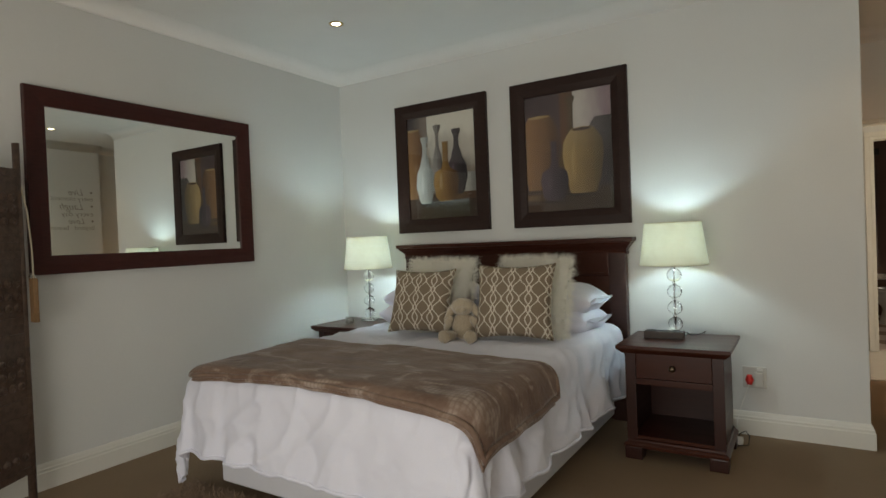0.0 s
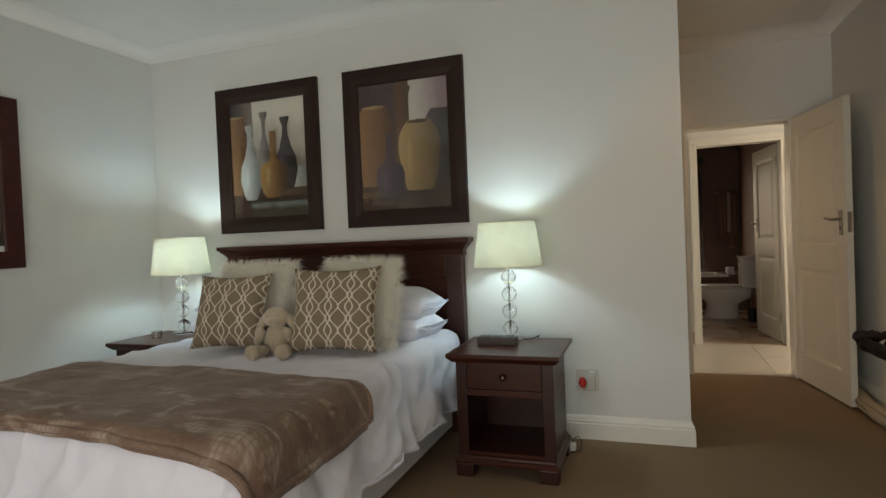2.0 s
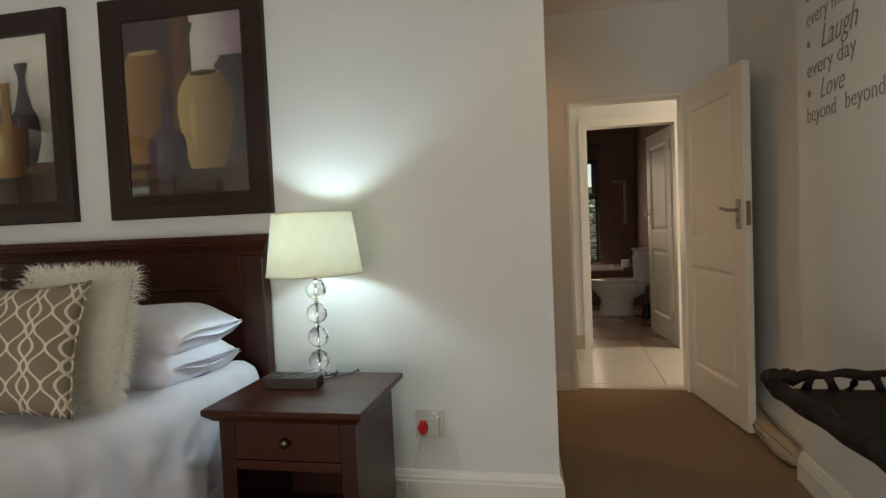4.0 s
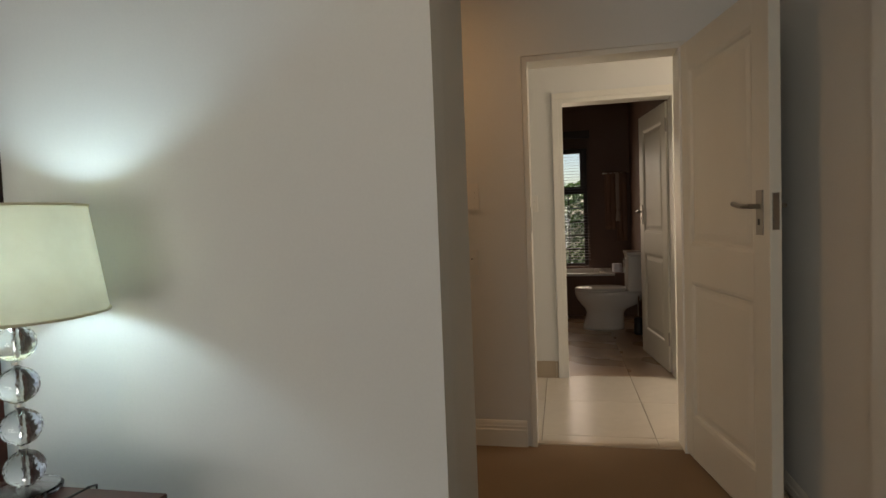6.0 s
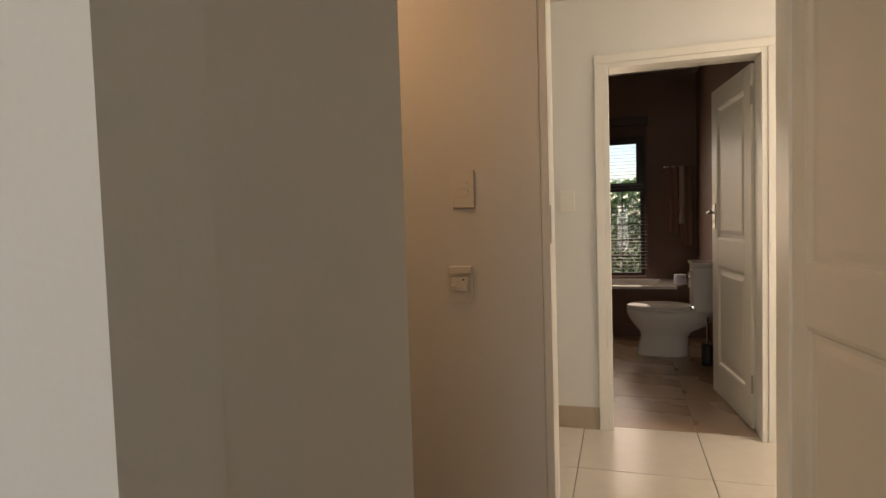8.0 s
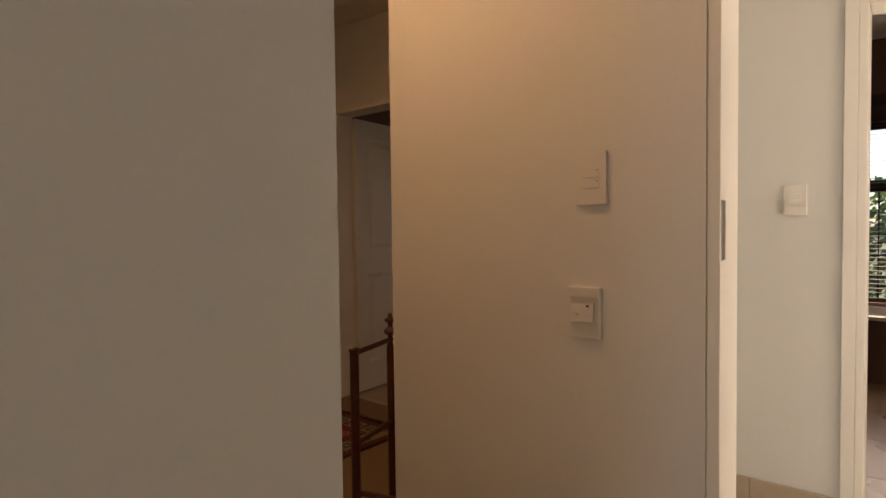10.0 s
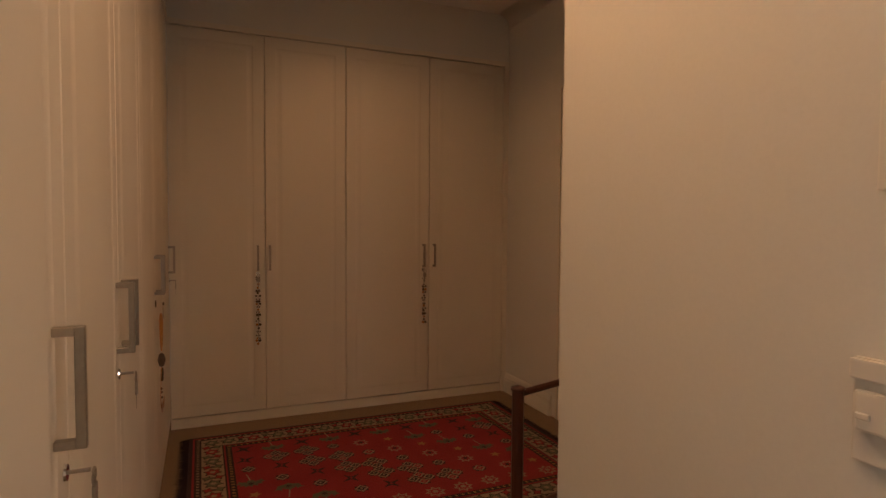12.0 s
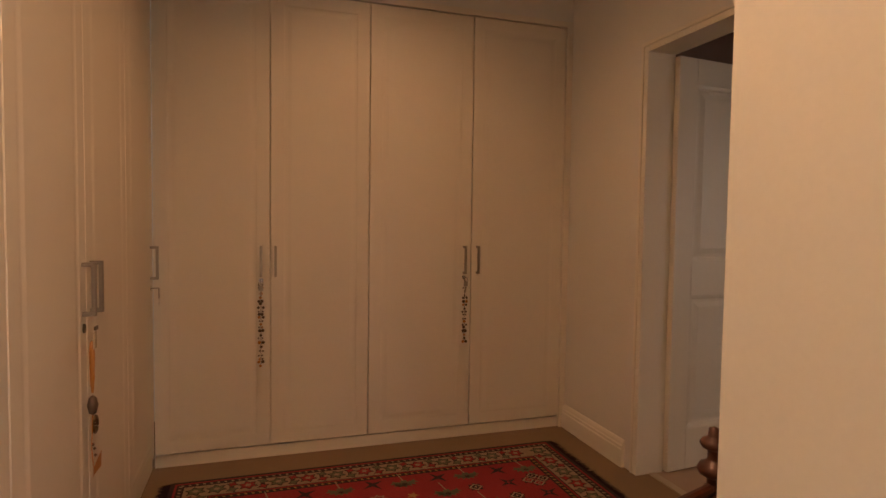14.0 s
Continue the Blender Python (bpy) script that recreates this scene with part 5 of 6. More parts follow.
# ---- folding screen by the mirror ----
scr = thing("folding_screen", "old dark carved wooden folding screen standing on the carpet", "folding screen")
seq = [(-2.585, 1.475), (-2.36, 1.07), (-2.60, 0.66), (-2.36, 0.25)]
for (ax, ay), (bx, by) in zip(seq, seq[1:]):
    d = Vector((bx - ax, by - ay, 0))
    L = d.length
    pn = part("panel_frame", box(0.03, L - 0.03, -0.010, 0.010, 0.16, 1.66, 0.003), SCREENW, scr)
    M = Matrix.Translation((ax, ay, 0)) @ pose(0, 0, 0, 0, 0, math.degrees(math.atan2(d.y, d.x)))
    pn.matrix_basis = M
    for x in (0.018, L - 0.018):
        o = part("post", tube([(x, 0, 0.0), (x, 0, 1.0), (x, 0, 1.79)], lambda u: 0.019 - 0.003 * u, 10), SCREENW, scr, smooth=True)
        o.matrix_basis = M
    for z in (0.16, 0.42, 0.50, 0.82, 0.90, 1.22, 1.30, 1.62):
        o = part("rail", box(0.035, L - 0.035, -0.017, 0.017, z, z + 0.035, 0.004), SCREENW, scr)
        o.matrix_basis = M
    random.seed(4)
    for z in (0.25, 0.60, 0.66, 0.72, 0.98, 1.04, 1.10, 1.40, 1.46, 1.52):
        for i in range(7):
            o = part("carved_boss", lathe([(0.020, 0), (0.022, 0.004), (0.012, 0.011), (0.004, 0.008), (0, 0.013)], 8, m=pose(0.07 + i * (L - 0.14) / 6, 0.010, z, -90)), SCREENW, scr)
            o.matrix_basis = M
tas = thing("tassel", "tan leather tassel hanging on a cord from the screen", "tassel", pose(-2.555, 1.495, 0))
part("cord", tube([(-0.02, -0.03, 1.62), (0.005, -0.01, 1.45), (0.012, 0.0, 1.25), (0.012, 0.0, 1.12)], 0.004, 6), CREAMF, tas)
part("strap", box(-0.012, 0.034, -0.012, 0.012, 0.90, 1.12, 0.006), mat("tan_leather", (0.25, 0.14, 0.06), 0.6, grain=0.3, scale=50, blotch=0.2), tas)
part("bell", lathe([(0, 1.115), (0.014, 1.12), (0.016, 1.13), (0.008, 1.145), (0, 1.147)], 12), SILVER, tas)

# ---- shaggy mat at the foot of the bed ----
random.seed(11)
vv, ff = [], []
for _ in range(2600):
    x, y = random.uniform(-2.05, -0.9), random.uniform(1.25, 2.0)
    h, a = random.uniform(0.02, 0.045), random.uniform(0, 6.28)
    k = len(vv)
    vv += [(x - 0.004, y, 0.006), (x + 0.004, y, 0.006), (x, y + 0.005, 0.006), (x + 0.025 * math.cos(a), y + 0.025 * math.sin(a), h)]
    ff += [(k, k + 1, k + 3), (k + 1, k + 2, k + 3), (k + 2, k, k + 3)]
shag = thing("shaggy_mat", "shaggy brown mat on the carpet at the foot of the bed", "rug")
part("backing", box(-2.06, -0.89, 1.24, 2.01, 0.0, 0.010, 0.003), SHAG, shag)
me = bpy.data.meshes.new("pile")
me.from_pydata(vv, [], ff)
me.materials.append(SHAG)
pile = tagged(new("pile", me), kind="stuff")
pile.parent = shag

# ---- patterned rug in the dressing room ----
R_RED = mat("rug_red", (0.32, 0.020, 0.028), 0.95, grain=0.45, scale=220, bump=0.6, blotch=0.25, bscale=5)
R_DARK = mat("rug_dark", (0.028, 0.012, 0.014), 0.95, grain=0.4, scale=220, bump=0.6)
R_CREAM = mat("rug_cream", (0.33, 0.24, 0.15), 0.95, grain=0.4, scale=220, bump=0.6, blotch=0.2, bscale=14)
R_GREEN = mat("rug_sage", (0.12, 0.125, 0.07), 0.95, grain=0.5, scale=220, bump=0.6)
R_GOLD = mat("rug_gold", (0.36, 0.20, 0.06), 0.95, grain=0.4, scale=220, bump=0.6)
RX0, RX1, RY0, RY1 = -2.225, -0.86, 4.825, 6.72
rug = thing("rug", "red oriental rug with cream border on the carpet", "rug")
part("ground_weave", box(RX0, RX1, RY0, RY1, 0.001, 0.010, 0.002), R_DARK, rug)


def ring(i0, i1, z):
    bm = bmesh.new()
    for a, b, c, d in ((RX0 + i0, RX1 - i0, RY0 + i0, RY0 + i1), (RX0 + i0, RX1 - i0, RY1 - i1, RY1 - i0), (RX0 + i0, RX0 + i1, RY0 + i1, RY1 - i1), (RX1 - i1, RX1 - i0, RY0 + i1, RY1 - i1)):
        box(a, b, c, d, 0.004, z, bm=bm)
    return bm


part("outer_stripe", ring(0.020, 0.030, 0.0108), R_RED, rug)
part("cream_border", ring(0.062, 0.165, 0.0110), R_CREAM, rug)
part("inner_stripe", ring(0.172, 0.180, 0.0108), R_RED, rug)
part("red_field", box(RX0 + 0.212, RX1 - 0.212, RY0 + 0.212, RY1 - 0.212, 0.004, 0.0112), R_RED, rug)
motifs = {m.name: (m, bmesh.new()) for m in (R_RED, R_DARK, R_CREAM, R_GREEN, R_GOLD)}


def patch(m, poly, z):
    bm = motifs[m.name][1]
    bm.faces.new([bm.verts.new((x, y, z)) for x, y in poly])


def diamond(m, x, y, r, z, rot=0.0, k=4, inner=None):
    ps = []
    for i in range(k * (2 if inner else 1)):
        a = rot + i * 2 * math.pi / (k * (2 if inner else 1))
        q = r if not inner or i % 2 == 0 else r * inner
        ps.append((x + q * math.cos(a), y + q * math.sin(a)))
    patch(m, ps, z)


Z1, Z2, Z3 = 0.0117, 0.0121, 0.0125
# guard stripes of small checks
for off in (0.046, 0.196):
    x = RX0 + off
    while x < RX1 - off:
        for y in (RY0 + off, RY1 - off):
            patch(R_CREAM if off < 0.1 else R_GOLD, [(x, y - 0.007), (x + 0.011, y - 0.007), (x + 0.016, y + 0.007), (x + 0.005, y + 0.007)], Z1)
        x += 0.030
    y = RY0 + off
    while y < RY1 - off:
        for x in (RX0 + off, RX1 - off):
            patch(R_CREAM if off < 0.1 else R_GOLD, [(x - 0.007, y), (x + 0.007, y + 0.005), (x + 0.007, y + 0.016), (x - 0.007, y + 0.011)], Z1)
        y += 0.030


def band_motif(x, y, i, ux, uy):
    """Main border: dark-edged rosettes between pairs of red and sage leaves."""
    if i % 2:
        for k in (-1, 1):
            m = (R_RED, R_GREEN)[(i // 2 + (k > 0)) % 2]
            cx, cy = x + uy * 0.026 * k, y + ux * 0.026 * k
            diamond(R_DARK, cx, cy, 0.031, Z1, 0.4 * k, 4, 0.5)
            diamond(m, cx, cy, 0.023, Z2, 0.4 * k, 4, 0.5)
        diamond(R_DARK, x, y, 0.014, Z1, 0.78, 4, 0.4)
    else:
        diamond(R_DARK, x, y, 0.047, Z1, 0.2, 6, 0.60)
        diamond(R_RED if i % 4 else R_GREEN, x, y, 0.039, Z2, 0.2, 6, 0.58)
        diamond(R_CREAM, x, y, 0.017, Z3, 0.3, 6, 0.6)


i, x = 0, RX0 + 0.115
while x < RX1 - 0.11:
    for y in (RY0 + 0.113, RY1 - 0.113):
        band_motif(x, y, i, 1, 0)
    x, i = x + 0.066, i + 1
i, y = 0, RY0 + 0.20
while y < RY1 - 0.19:
    for x in (RX0 + 0.113, RX1 - 0.113):
        band_motif(x, y, i, 0, 1)
    y, i = y + 0.066, i + 1
# field: clusters of outlined lozenges, rosettes, crosses and sage palmettes
random.seed(7)


def lozenge(x, y, r):
    """Cream jagged lozenge with a dark heart."""
    diamond(R_DARK, x, y, r * 1.16, Z1, 0, 8, 0.72)
    diamond(R_CREAM, x, y, r, Z2)
    diamond(R_DARK if random.random() < 0.7 else R_RED, x, y, r * 0.66, Z3)
    diamond(R_CREAM, x, y, r * 0.24, Z3 + 0.0004)


def palmette(x, y, s):
    """Sage bush with a cream stem."""
    for a in range(7):
        t = -1.2 + a * 0.4
        diamond(R_GREEN, x + s * 0.040 * math.cos(t), y + 0.046 * math.sin(t), 0.026, Z1, t, 4, 0.45)
    diamond(R_DARK, x + s * 0.030, y, 0.016, Z2, 0, 6, 0.55)
    diamond(R_GREEN, x + s * 0.012, y, 0.026, Z2, 0, 5, 0.6)
    patch(R_CREAM, [(x - s * 0.005, y - 0.004), (x - s * 0.080, y - 0.016), (x - s * 0.080, y - 0.010), (x - s * 0.005, y + 0.003)][::int(s)], Z2)


def four(x, y):
    for dx, dy in ((0.038, 0), (-0.038, 0), (0, 0.038), (0, -0.038)):
        lozenge(x + dx, y + dy, 0.031)


fx0, fx1, fy0, fy1 = RX0 + 0.275, RX1 - 0.275, RY0 + 0.275, RY1 - 0.275
nx, ny = 7, 10
for a in range(nx):
    for b in range(ny):
        x = fx0 + (fx1 - fx0) * a / (nx - 1) + random.uniform(-0.010, 0.010)
        y = fy0 + (fy1 - fy0) * b / (ny - 1) + random.uniform(-0.010, 0.010)
        edge = a in (0, nx - 1)
        k = (b * 2 + (0 if a == 0 else 3)) % 8 if edge else (a * 3 + b * 5) % 8
        if edge:
            if k in (0, 4):
                diamond(R_DARK, x, y, 0.058, Z1, 0.55, 4, 0.26)
            elif k in (2, 6):
                palmette(x, y, 1 if a == 0 else -1)
            else:
                diamond(R_CREAM, x, y, 0.050, Z1, 0, 8, 0.62)
                diamond(R_RED, x, y, 0.034, Z2, 0, 8, 0.62)
                diamond(R_CREAM, x, y, 0.016, Z3, 0.3, 6, 0.7)
        elif k in (0, 5):
            four(x, y)
        elif k == 1:
            palmette(x, y, 1 if a < nx / 2 else -1)
        elif k == 3:
            diamond(R_DARK, x, y, 0.055, Z1, 0.55, 4, 0.26)
            diamond(R_RED, x, y, 0.010, Z2, 0, 4)
        elif k in (2, 6):
            lozenge(x, y, 0.034)
        elif k == 4:
            diamond(R_GOLD, x, y, 0.030, Z1, 0.2, 5, 0.45)
        else:
            diamond(R_CREAM, x, y, 0.046, Z1, 0, 8, 0.62)
            diamond(R_RED, x, y, 0.031, Z2, 0, 8, 0.62)
            diamond(R_DARK, x, y, 0.014, Z3, 0.3, 6, 0.7)
for m, bm in motifs.values():
    tagged(part("woven_motif", bm, m, rug), kind="stuff")
random.seed(3)
vv, ff = [], []
for y, s in ((RY0, -1), (RY1, 1)):
    for i in range(420):
        x = RX0 + (RX1 - RX0) * i / 419
        L, dx = random.uniform(0.035, 0.06), random.uniform(-0.012, 0.012)
        k = len(vv)
        vv += [(x - 0.003, y, 0.003), (x + 0.003, y, 0.003), (x, y, 0.008), (x + dx, y + s * L, 0.003)]
        ff += [(k, k + 1, k + 3), (k + 1, k + 2, k + 3), (k + 2, k, k + 3)]
me = bpy.data.meshes.new("fringe")
me.from_pydata(vv, [], ff)
me.materials.append(R_DARK)
fr = tagged(new("fringe", me), "dark fringe", kind="stuff")
fr.parent = rug

# ---- wooden valet rack ----
rack = thing("valet_rack", "red-stained wooden valet rack with turned back posts", "rack")
RACK = ((-0.156, 5.704, -0.245, 5.98), (0.030, 5.765, -0.058, 6.040))
for fx, fy, bx, by in RACK:
    part("front_post", tube([(fx, fy, 0.0), (fx, fy, 0.752)], 0.017, 12), RAILW, rack)
    part("post_cap", lathe([(0.017, 0), (0.021, 0.004), (0.020, 0.011), (0, 0.017)], 12, m=pose(fx, fy, 0.750)), RAILW, rack, smooth=True)
    part("side_rail", tube([(fx, fy, 0.742), (bx, by, 0.742)], 0.010, 10), RAILW, rack)
    part("lower_rail", tube([(fx, fy, 0.40), (bx, by, 0.40)], 0.010, 10), RAILW, rack)
    prof = [(0.016, 0.0), (0.016, 0.715)]
    # a bead, a full bulge and a smaller one at the head
    for z, rad, half in ((0.742, 0.016, 0.008), (0.777, 0.027, 0.017), (0.823, 0.024, 0.013)):
        prof += [(0.010, z - half * 1.15)] + [(max(0.010, rad * math.cos(a)), z + half * math.sin(a)) for a in (-1.1, -0.6, 0, 0.6, 1.1)] + [(0.010, z + half * 1.15)]
    prof += [(0.009, 0.850), (0.0, 0.854)]
    part("turned_post", lathe(prof, 18, m=pose(bx, by, 0)), RAILW, rack, smooth=True)
(fx0, fy0, bx0, by0), (fx1, fy1, bx1, by1) = RACK
part("cross_rail", tube([(fx0, fy0, 0.22), (fx1, fy1, 0.22)], 0.010, 10), RAILW, rack)
part("cross_rail", tube([(bx0, by0, 0.22), (bx1, by1, 0.22)], 0.010, 10), RAILW, rack)

# ---- bathroom ----
toi = thing("toilet", "white ceramic close-coupled toilet with a closed lid", "toilet", pose(1.86, 8.90, 0))


def oval(z, x0, x1, w, n=28):
    c, r = (x0 + x1) / 2, (x1 - x0) / 2
    return [(c + r * math.cos(a), w * math.sin(a) * (1.0 if math.cos(a) < 0 else 1.02), z) for a in [i * 2 * math.pi / n for i in range(n)]]


def loft(rings):
    bm = bmesh.new()
    vs = [[bm.verts.new(p) for p in r] for r in rings]
    for a, b in zip(vs, vs[1:]):
        for i in range(len(a)):
            j = (i + 1) % len(a)
            bm.faces.new((a[i], a[j], b[j], b[i]))
    bm.faces.new(vs[0][::-1])
    bm.faces.new(vs[-1])
    bmesh.ops.recalc_face_normals(bm, faces=bm.faces[:])
    return bm


part("bowl", loft([oval(0.0, -0.40, 0.02, 0.12), oval(0.02, -0.40, 0.02, 0.122), oval(0.17, -0.36, 0.02, 0.115), oval(0.21, -0.375, 0.05, 0.13), oval(0.26, -0.42, 0.16, 0.155), oval(0.31, -0.455, 0.20, 0.172), oval(0.36, -0.475, 0.22, 0.183), oval(0.395, -0.478, 0.22, 0.185)]), CERAM, toi, smooth=True)
part("seat", loft([oval(0.398, -0.475, 0.05, 0.188), oval(0.412, -0.480, 0.05, 0.190), oval(0.416, -0.475, 0.05, 0.186)]), CERAM, toi, smooth=True)
part("lid", loft([oval(0.419, -0.475, 0.05, 0.188), oval(0.432, -0.480, 0.05, 0.190), oval(0.440, -0.46, 0.04, 0.175)]), CERAM, toi, smooth=True)
part("hinge", tube([(0.045, -0.06, 0.425), (0.045, 0.06, 0.425)], 0.012, 10), CHROME, toi)
part("cistern", box(0.05, 0.262, -0.19, 0.19, 0.40, 0.775, 0.025, 3), CERAM, toi)
part("cistern_lid", box(0.04, 0.264, -0.20, 0.20, 0.776, 0.805, 0.010, 3), CERAM, toi)
part("flush_lever", tube([(0.045, -0.12, 0.745), (0.02, -0.12, 0.745), (0.015, -0.12, 0.71), (0.018, -0.12, 0.60)], 0.011, 10), CHROME, toi, "polished chrome flush lever", smooth=True)
brush = thing("toilet_brush", "dark toilet brush holder beside the toilet", "brush holder", pose(1.99, 8.60, 0))
part("pot", lathe([(0, 0), (0.045, 0), (0.05, 0.02), (0.045, 0.16), (0.038, 0.165), (0, 0.165)], 18), BLACK, brush, smooth=True)
part("handle", tube([(0, 0, 0.16), (0, 0, 0.38)], 0.008, 8), CHROME, brush)
bath = thing("bathtub", "built-in bath with a pale rim and brown tiled front", "bathtub")
part("front_panel", box(-0.4, 1.86, 9.655, 9.70, 0.0, 0.475, 0.003), DARKWALL, bath)
bm = bmesh.new()
loops = [[(x0, y0, z), (x1, y0, z), (x1, y1, z), (x0, y1, z)] for x0, x1, y0, y1, z in ((-0.4, 1.86, 9.645, 10.379, 0.476), (-0.4, 1.86, 9.645, 10.379, 0.502), (-0.30, 1.74, 9.72, 10.31, 0.506), (-0.27, 1.70, 9.75, 10.28, 0.44), (-0.15, 1.50, 9.83, 10.20, 0.14))]
vs = [[bm.verts.new(p) for p in l] for l in loops]
for a, b in zip(vs, vs[1:]):
    for i in range(4):
        bm.faces.new((a[i], a[(i + 1) % 4], b[(i + 1) % 4], b[i]))
bm.faces.new(vs[-1])
bmesh.ops.bevel(bm, geom=[e for e in bm.edges if abs(e.verts[0].co.z - e.verts[1].co.z) > 0.03], offset=0.06, segments=4, affect="EDGES")
part("tub", bm, CERAM, bath)
tagged(part("bath_ledge", box(1.861, 2.129, 9.655, 10.379, 0.0, 0.505, 0.003), DARKWALL), "brown tiled ledge at the end of the bath", "ledge", kind="structure")
win = thing("window_1", "dark timber window with a high fanlight above a barred pane", "window", kind="structure")
for a, b, c, d in ((0.55, 0.60, 0.53, 2.06), (1.555, 1.60, 0.53, 2.06), (0.601, 1.554, 0.53, 0.565), (0.601, 1.554, 2.03, 2.06), (0.601, 1.554, 1.477, 1.54)):
    part("window_frame", box(a, b, 10.43, 10.48, c, d, 0.003), BLIND, win)
for a, b, c, d in ((0.602, 0.64, 1.541, 2.029), (1.515, 1.553, 1.541, 2.029), (0.641, 1.514, 1.541, 1.571), (0.641, 1.514, 2.003, 2.029)):
    part("fanlight_sash", box(a, b, 10.42, 10.46, c, d, 0.003), BLIND, win)
for x in (0.76, 0.96, 1.16, 1.36):
    part("bar", box(x - 0.006, x + 0.006, 10.435, 10.455, 0.566, 1.476), BLIND, win)
for k in range(1, 5):
    z = 0.566 + k * 0.91 / 5
    part("bar", box(0.601, 1.554, 10.456, 10.468, z - 0.006, z + 0.006), BLIND, win)
for a, b, c, d in ((0.601, 1.554, 0.566, 1.476), (0.641, 1.514, 1.572, 2.002)):
    g = part("pane", box(a, b, 10.471, 10.475, c, d), PANE, win)
    g.visible_shadow = False
ven = thing("venetian_blind", "dark wooden venetian blind with open slats over the bathroom window", "blind")
part("headrail", box(0.48, 1.640, 10.315, 10.378, 2.19, 2.28, 0.004), BLIND, ven)
bm = box(0.50, 1.625, -0.020, 0.020, -0.0012, 0.0012)
slat = bpy.data.meshes.new("slat")
bm.to_mesh(slat)
bm.free()
slat.materials.append(BLIND)
for k in range(42):
    s = new("slat", slat)
    s.parent = ven
    s.location = (0, 10.350, 0.62 + k * 0.037)
    s.rotation_euler = (radians(6), 0, 0)
for x in (0.62, 1.55):
    part("ladder_cord", tube([(x, 10.328, 0.61), (x, 10.328, 2.19)], 0.0015, 5), BLIND, ven)
rl = thing("towel_rail", "chrome towel rail on the bathroom wall beside the window", "towel rail")
part("bar", tube([(1.80, 10.30, 1.715), (2.10, 10.30, 1.715)], 0.008, 10), CHROME, rl)
for x in (1.80, 2.10):
    part("bracket", tube([(x, 10.30, 1.715), (x, 10.379, 1.715)], 0.010, 8), CHROME, rl)


def towel(x0, x1, y, z0, z1, material, label):
    def fn(u, v):
        q = v * 2 - 1
        z = z1 - abs(q) * (z1 - z0) * (1 if q < 0 else 0.85)
        return Vector((x0 + (x1 - x0) * u, y + 0.014 * (1 if q > 0 else -1) * min(1, abs(q) * 12) + 0.012 * math.sin(u * 14 + q), z))
    tagged(part("towel", cloth(fn, 14, 24, 0.006), material, smooth=True), label, "towel")


towel(1.815, 1.945, 10.30, 1.00, 1.731, TOWEL, "brown bath towel hanging over the rail")
towel(1.955, 2.085, 10.30, 0.85, 1.731, TOWEL, "long brown bath towel hanging over the rail")
fringe_towel = thing("hand_towel", "pale hand towel with a fringed tassel end over the brown towel", "towel", pose(1.965, 10.262, 0))
part("cloth", box(-0.022, 0.022, -0.006, 0.006, 1.26, 1.72, 0.005), TOWELW, fringe_towel)
part("fringe", lathe([(0.012, 1.27), (0.022, 1.22), (0.030, 1.12), (0.028, 1.105), (0, 1.105)], 10), TOWELW, fringe_towel, smooth=True)
roll = thing("toilet_roll", "white toilet roll standing on the bath ledge", "toilet roll", pose(1.90, 9.80, 0.5055))
part("paper", lathe([(0.02, 0), (0.055, 0), (0.057, 0.004), (0.057, 0.096), (0.055, 0.10), (0.02, 0.10), (0.02, 0)], 24), LINEN, roll, smooth=False)

# ---- glazed opening behind the start of the walk, and the garden ----
gl = thing("window_2", "wide aluminium sliding glass doors to the garden", "window", kind="structure")
for a, b, c, d in ((-2.05, -1.99, 0.0, 2.08), (1.59, 1.65, 0.0, 2.08), (-1.989, 1.589, 2.02, 2.08), (-1.989, 1.589, 0.0, 0.05), (-0.80, -0.74, 0.051, 2.019), (0.42, 0.48, 0.051, 2.019)):
    part("frame_bar", box(a, b, BY - 0.13, BY - 0.08, c, d, 0.003), TRIM, gl)
for a, b in ((-1.988, -0.801), (-0.739, 0.419), (0.481, 1.588)):
    g = part("pane", box(a, b, BY - 0.108, BY - 0.102, 0.052, 2.018), PANE, gl)
    g.visible_shadow = False
# unseen window, added so that the passage has a source of daylight
pw = thing("window_added", "white framed window added out of view to daylight the passage", "window", kind="structure")
for a, b, c, d in ((5.95, 6.0, 0.6, 2.4), (6.90, 6.95, 0.6, 2.4), (6.001, 6.899, 0.6, 0.65), (6.001, 6.899, 2.35, 2.4)):
    part("window_frame", box(3.68, 3.73, a, b, c, d, 0.003), TRIM, pw)
g = part("pane", box(3.70, 3.706, 6.001, 6.899, 0.651, 2.349), PANE, pw)
g.visible_shadow = False
tagged(part("ground", box(-400, 400, -400, 400, -0.30, -0.11), PAVE), "garden ground beyond the house", "ground", kind="structure")


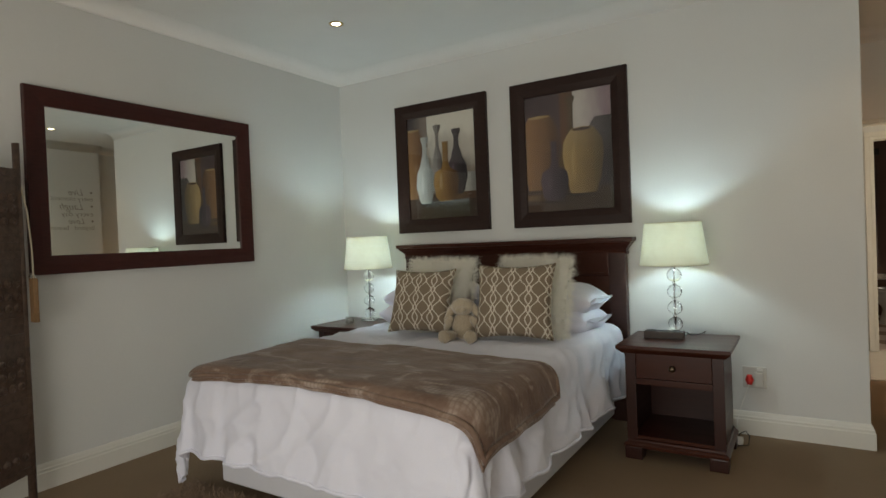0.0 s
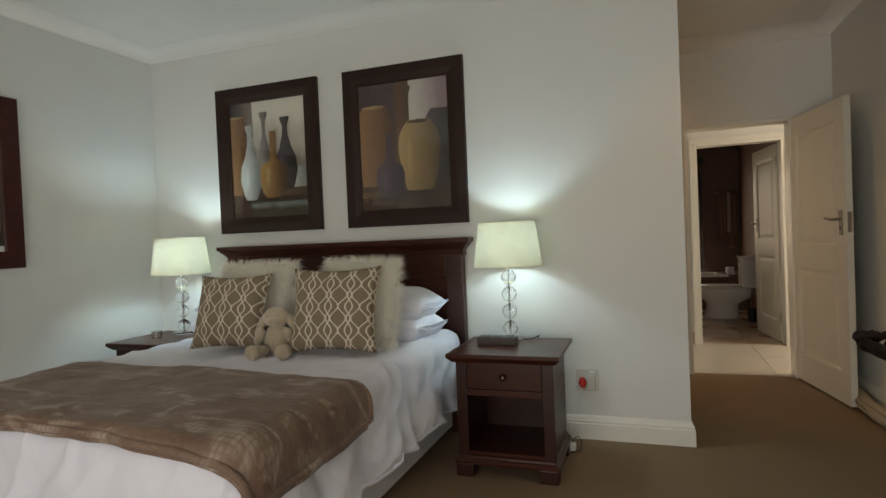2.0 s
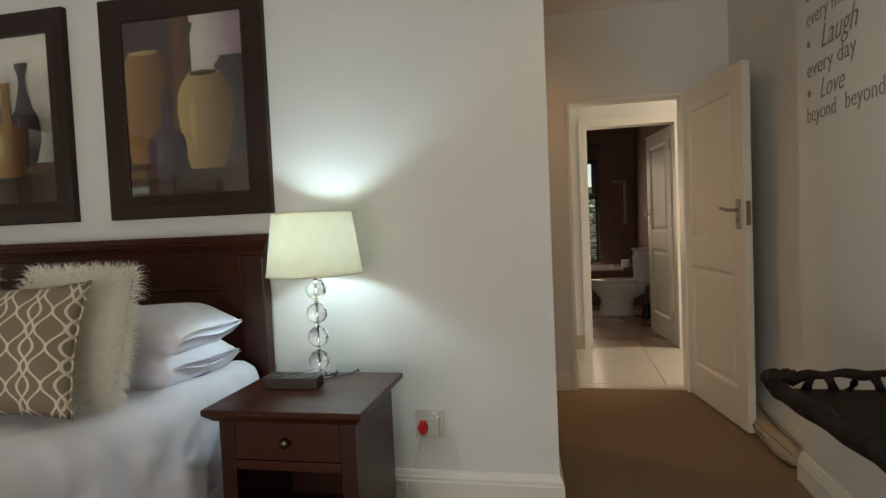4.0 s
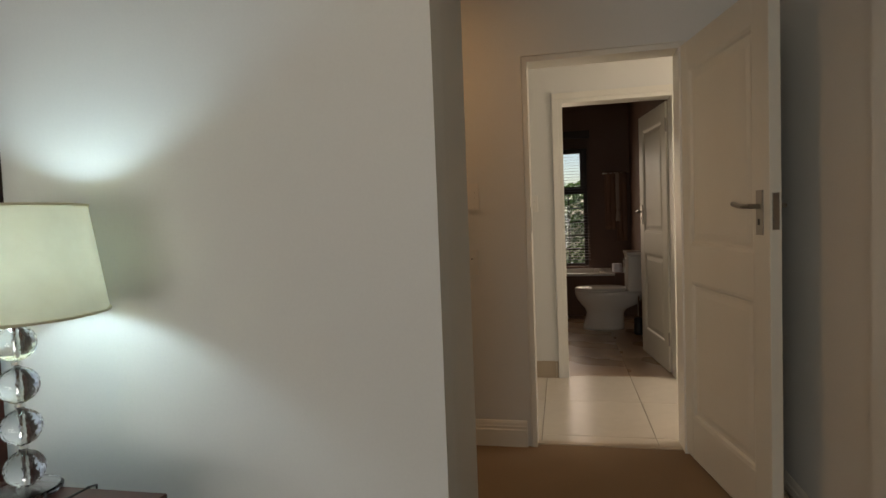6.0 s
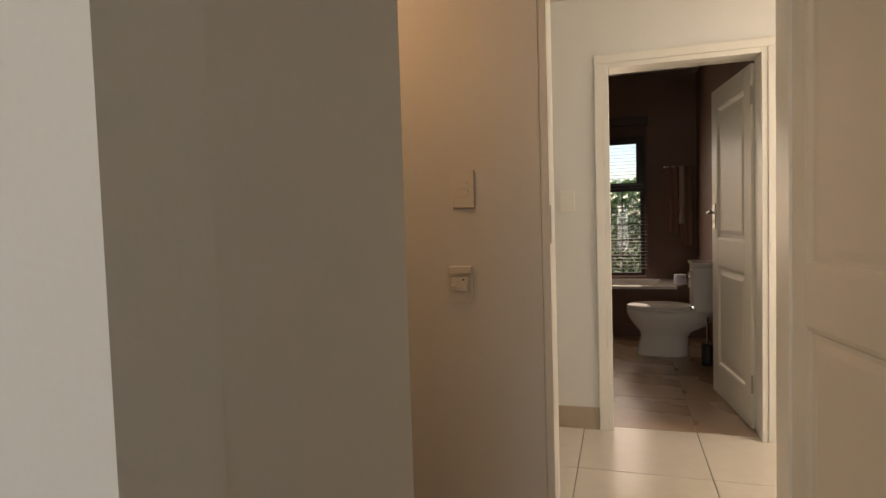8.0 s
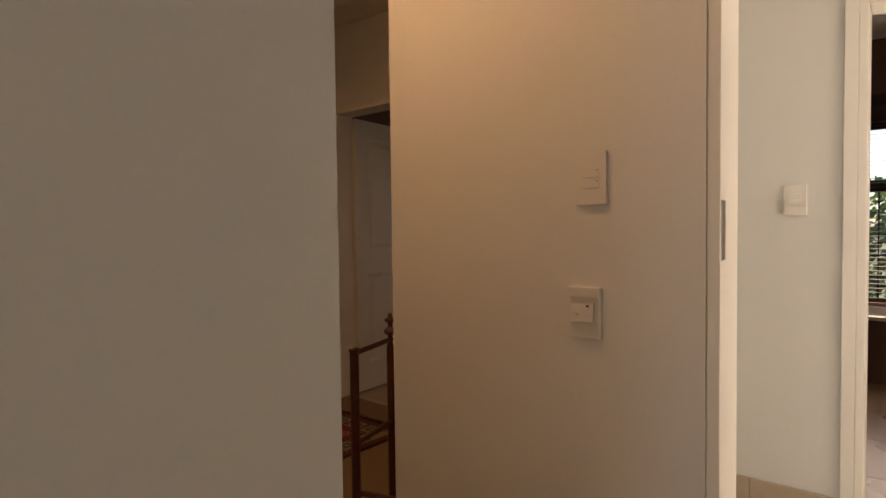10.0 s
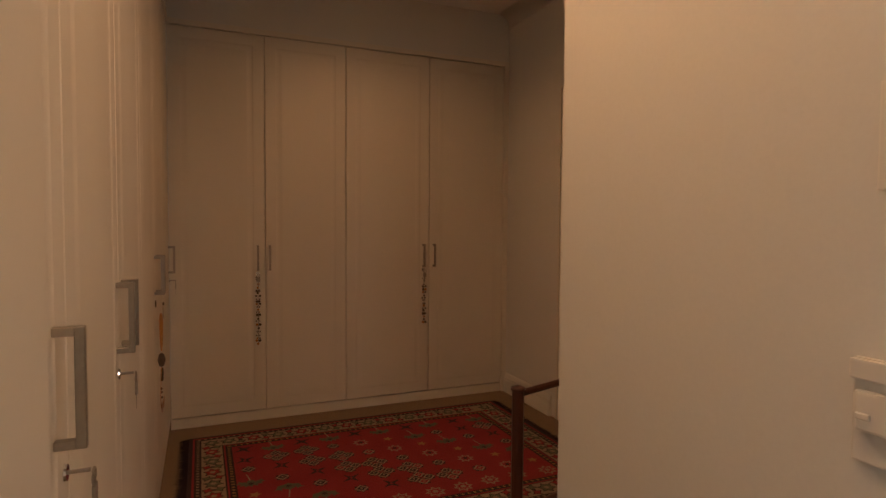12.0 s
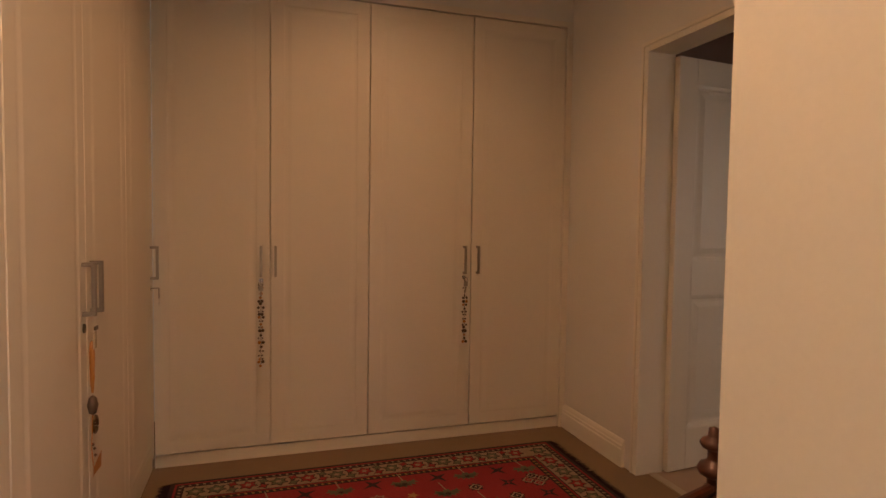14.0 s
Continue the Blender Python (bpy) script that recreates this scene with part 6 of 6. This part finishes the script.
def hedge(name, x0, x1, y0, y1, z1, count, seed, label):
    random.seed(seed)
    v, f = [], []
    for _ in range(count):
        c = Vector((random.uniform(x0, x1), random.uniform(y0, y1), random.uniform(-0.1, z1)))
        n = Vector((random.gauss(0, 1), random.gauss(0, 1), random.gauss(0.4, 1))).normalized()
        a = n.orthogonal().normalized() * random.uniform(0.03, 0.075)
        b = n.cross(a) * 0.5
        k = len(v)
        v += [tuple(c - a), tuple(c + b), tuple(c + a), tuple(c - b)]
        f += [(k, k + 1, k + 2), (k, k + 2, k + 3)]
    me = bpy.data.meshes.new(name)
    me.from_pydata(v, [], f)
    me.materials.append(LEAF)
    return tagged(new(name, me), label, "hedge", kind="stuff")


hedge("hedge", -4.5, 5.0, -7.2, -6.2, 2.3, 26000, 21, "dense green garden hedge")
hedge("hedge", -1.5, 3.5, 12.4, 13.2, 1.75, 12000, 22, "dense green garden hedge beyond the bathroom")

# ---- floor tiles ----
tm = box(-0.2985, 0.2985, -0.2985, 0.2985, -0.0055, 0.0, 0.0015, 1)
tmesh = bpy.data.meshes.new("tile")
tm.to_mesh(tmesh)
tm.free()
tmesh.materials.append(TILE)
# pale tile again, with the bathroom's dim warm light put into its colour
bmesh_copy = tmesh.copy()
bmesh_copy.materials.clear()
bmesh_copy.materials.append(mat("bathroom_tile_dim_lit", (0.36, 0.26, 0.18), 0.28, grain=0.1, scale=14, blotch=0.12, bscale=2))
for i in range(-6, 5):
    for j in range(-1, 8):
        x, y = 1.13 + 0.3 + i * 0.6, 5.85 + 0.3 + j * 0.6
        if not ((x > 0.4 and x < 3.6 and y < 7.2) or (y > 7.2 and -2.1 < x < 2.2 and y < 10.3)) or y < 6.0:
            continue
        o = new("tile", bmesh_copy if y > 7.2 else tmesh)
        o.location = (x, y, 0.0)
        o.parent = subfloor if y > 7.2 else subfloor2
# cut tiles along the threshold
for i in range(-1, 4):
    x = 1.13 + i * 0.6
    if x < 0.3:
        continue
    o = part("tile", box(x + 0.0015, x + 0.5985, 5.7485, 5.8485, -0.0055, 0.0, 0.0015, 1), TILE)
    o.parent = subfloor2
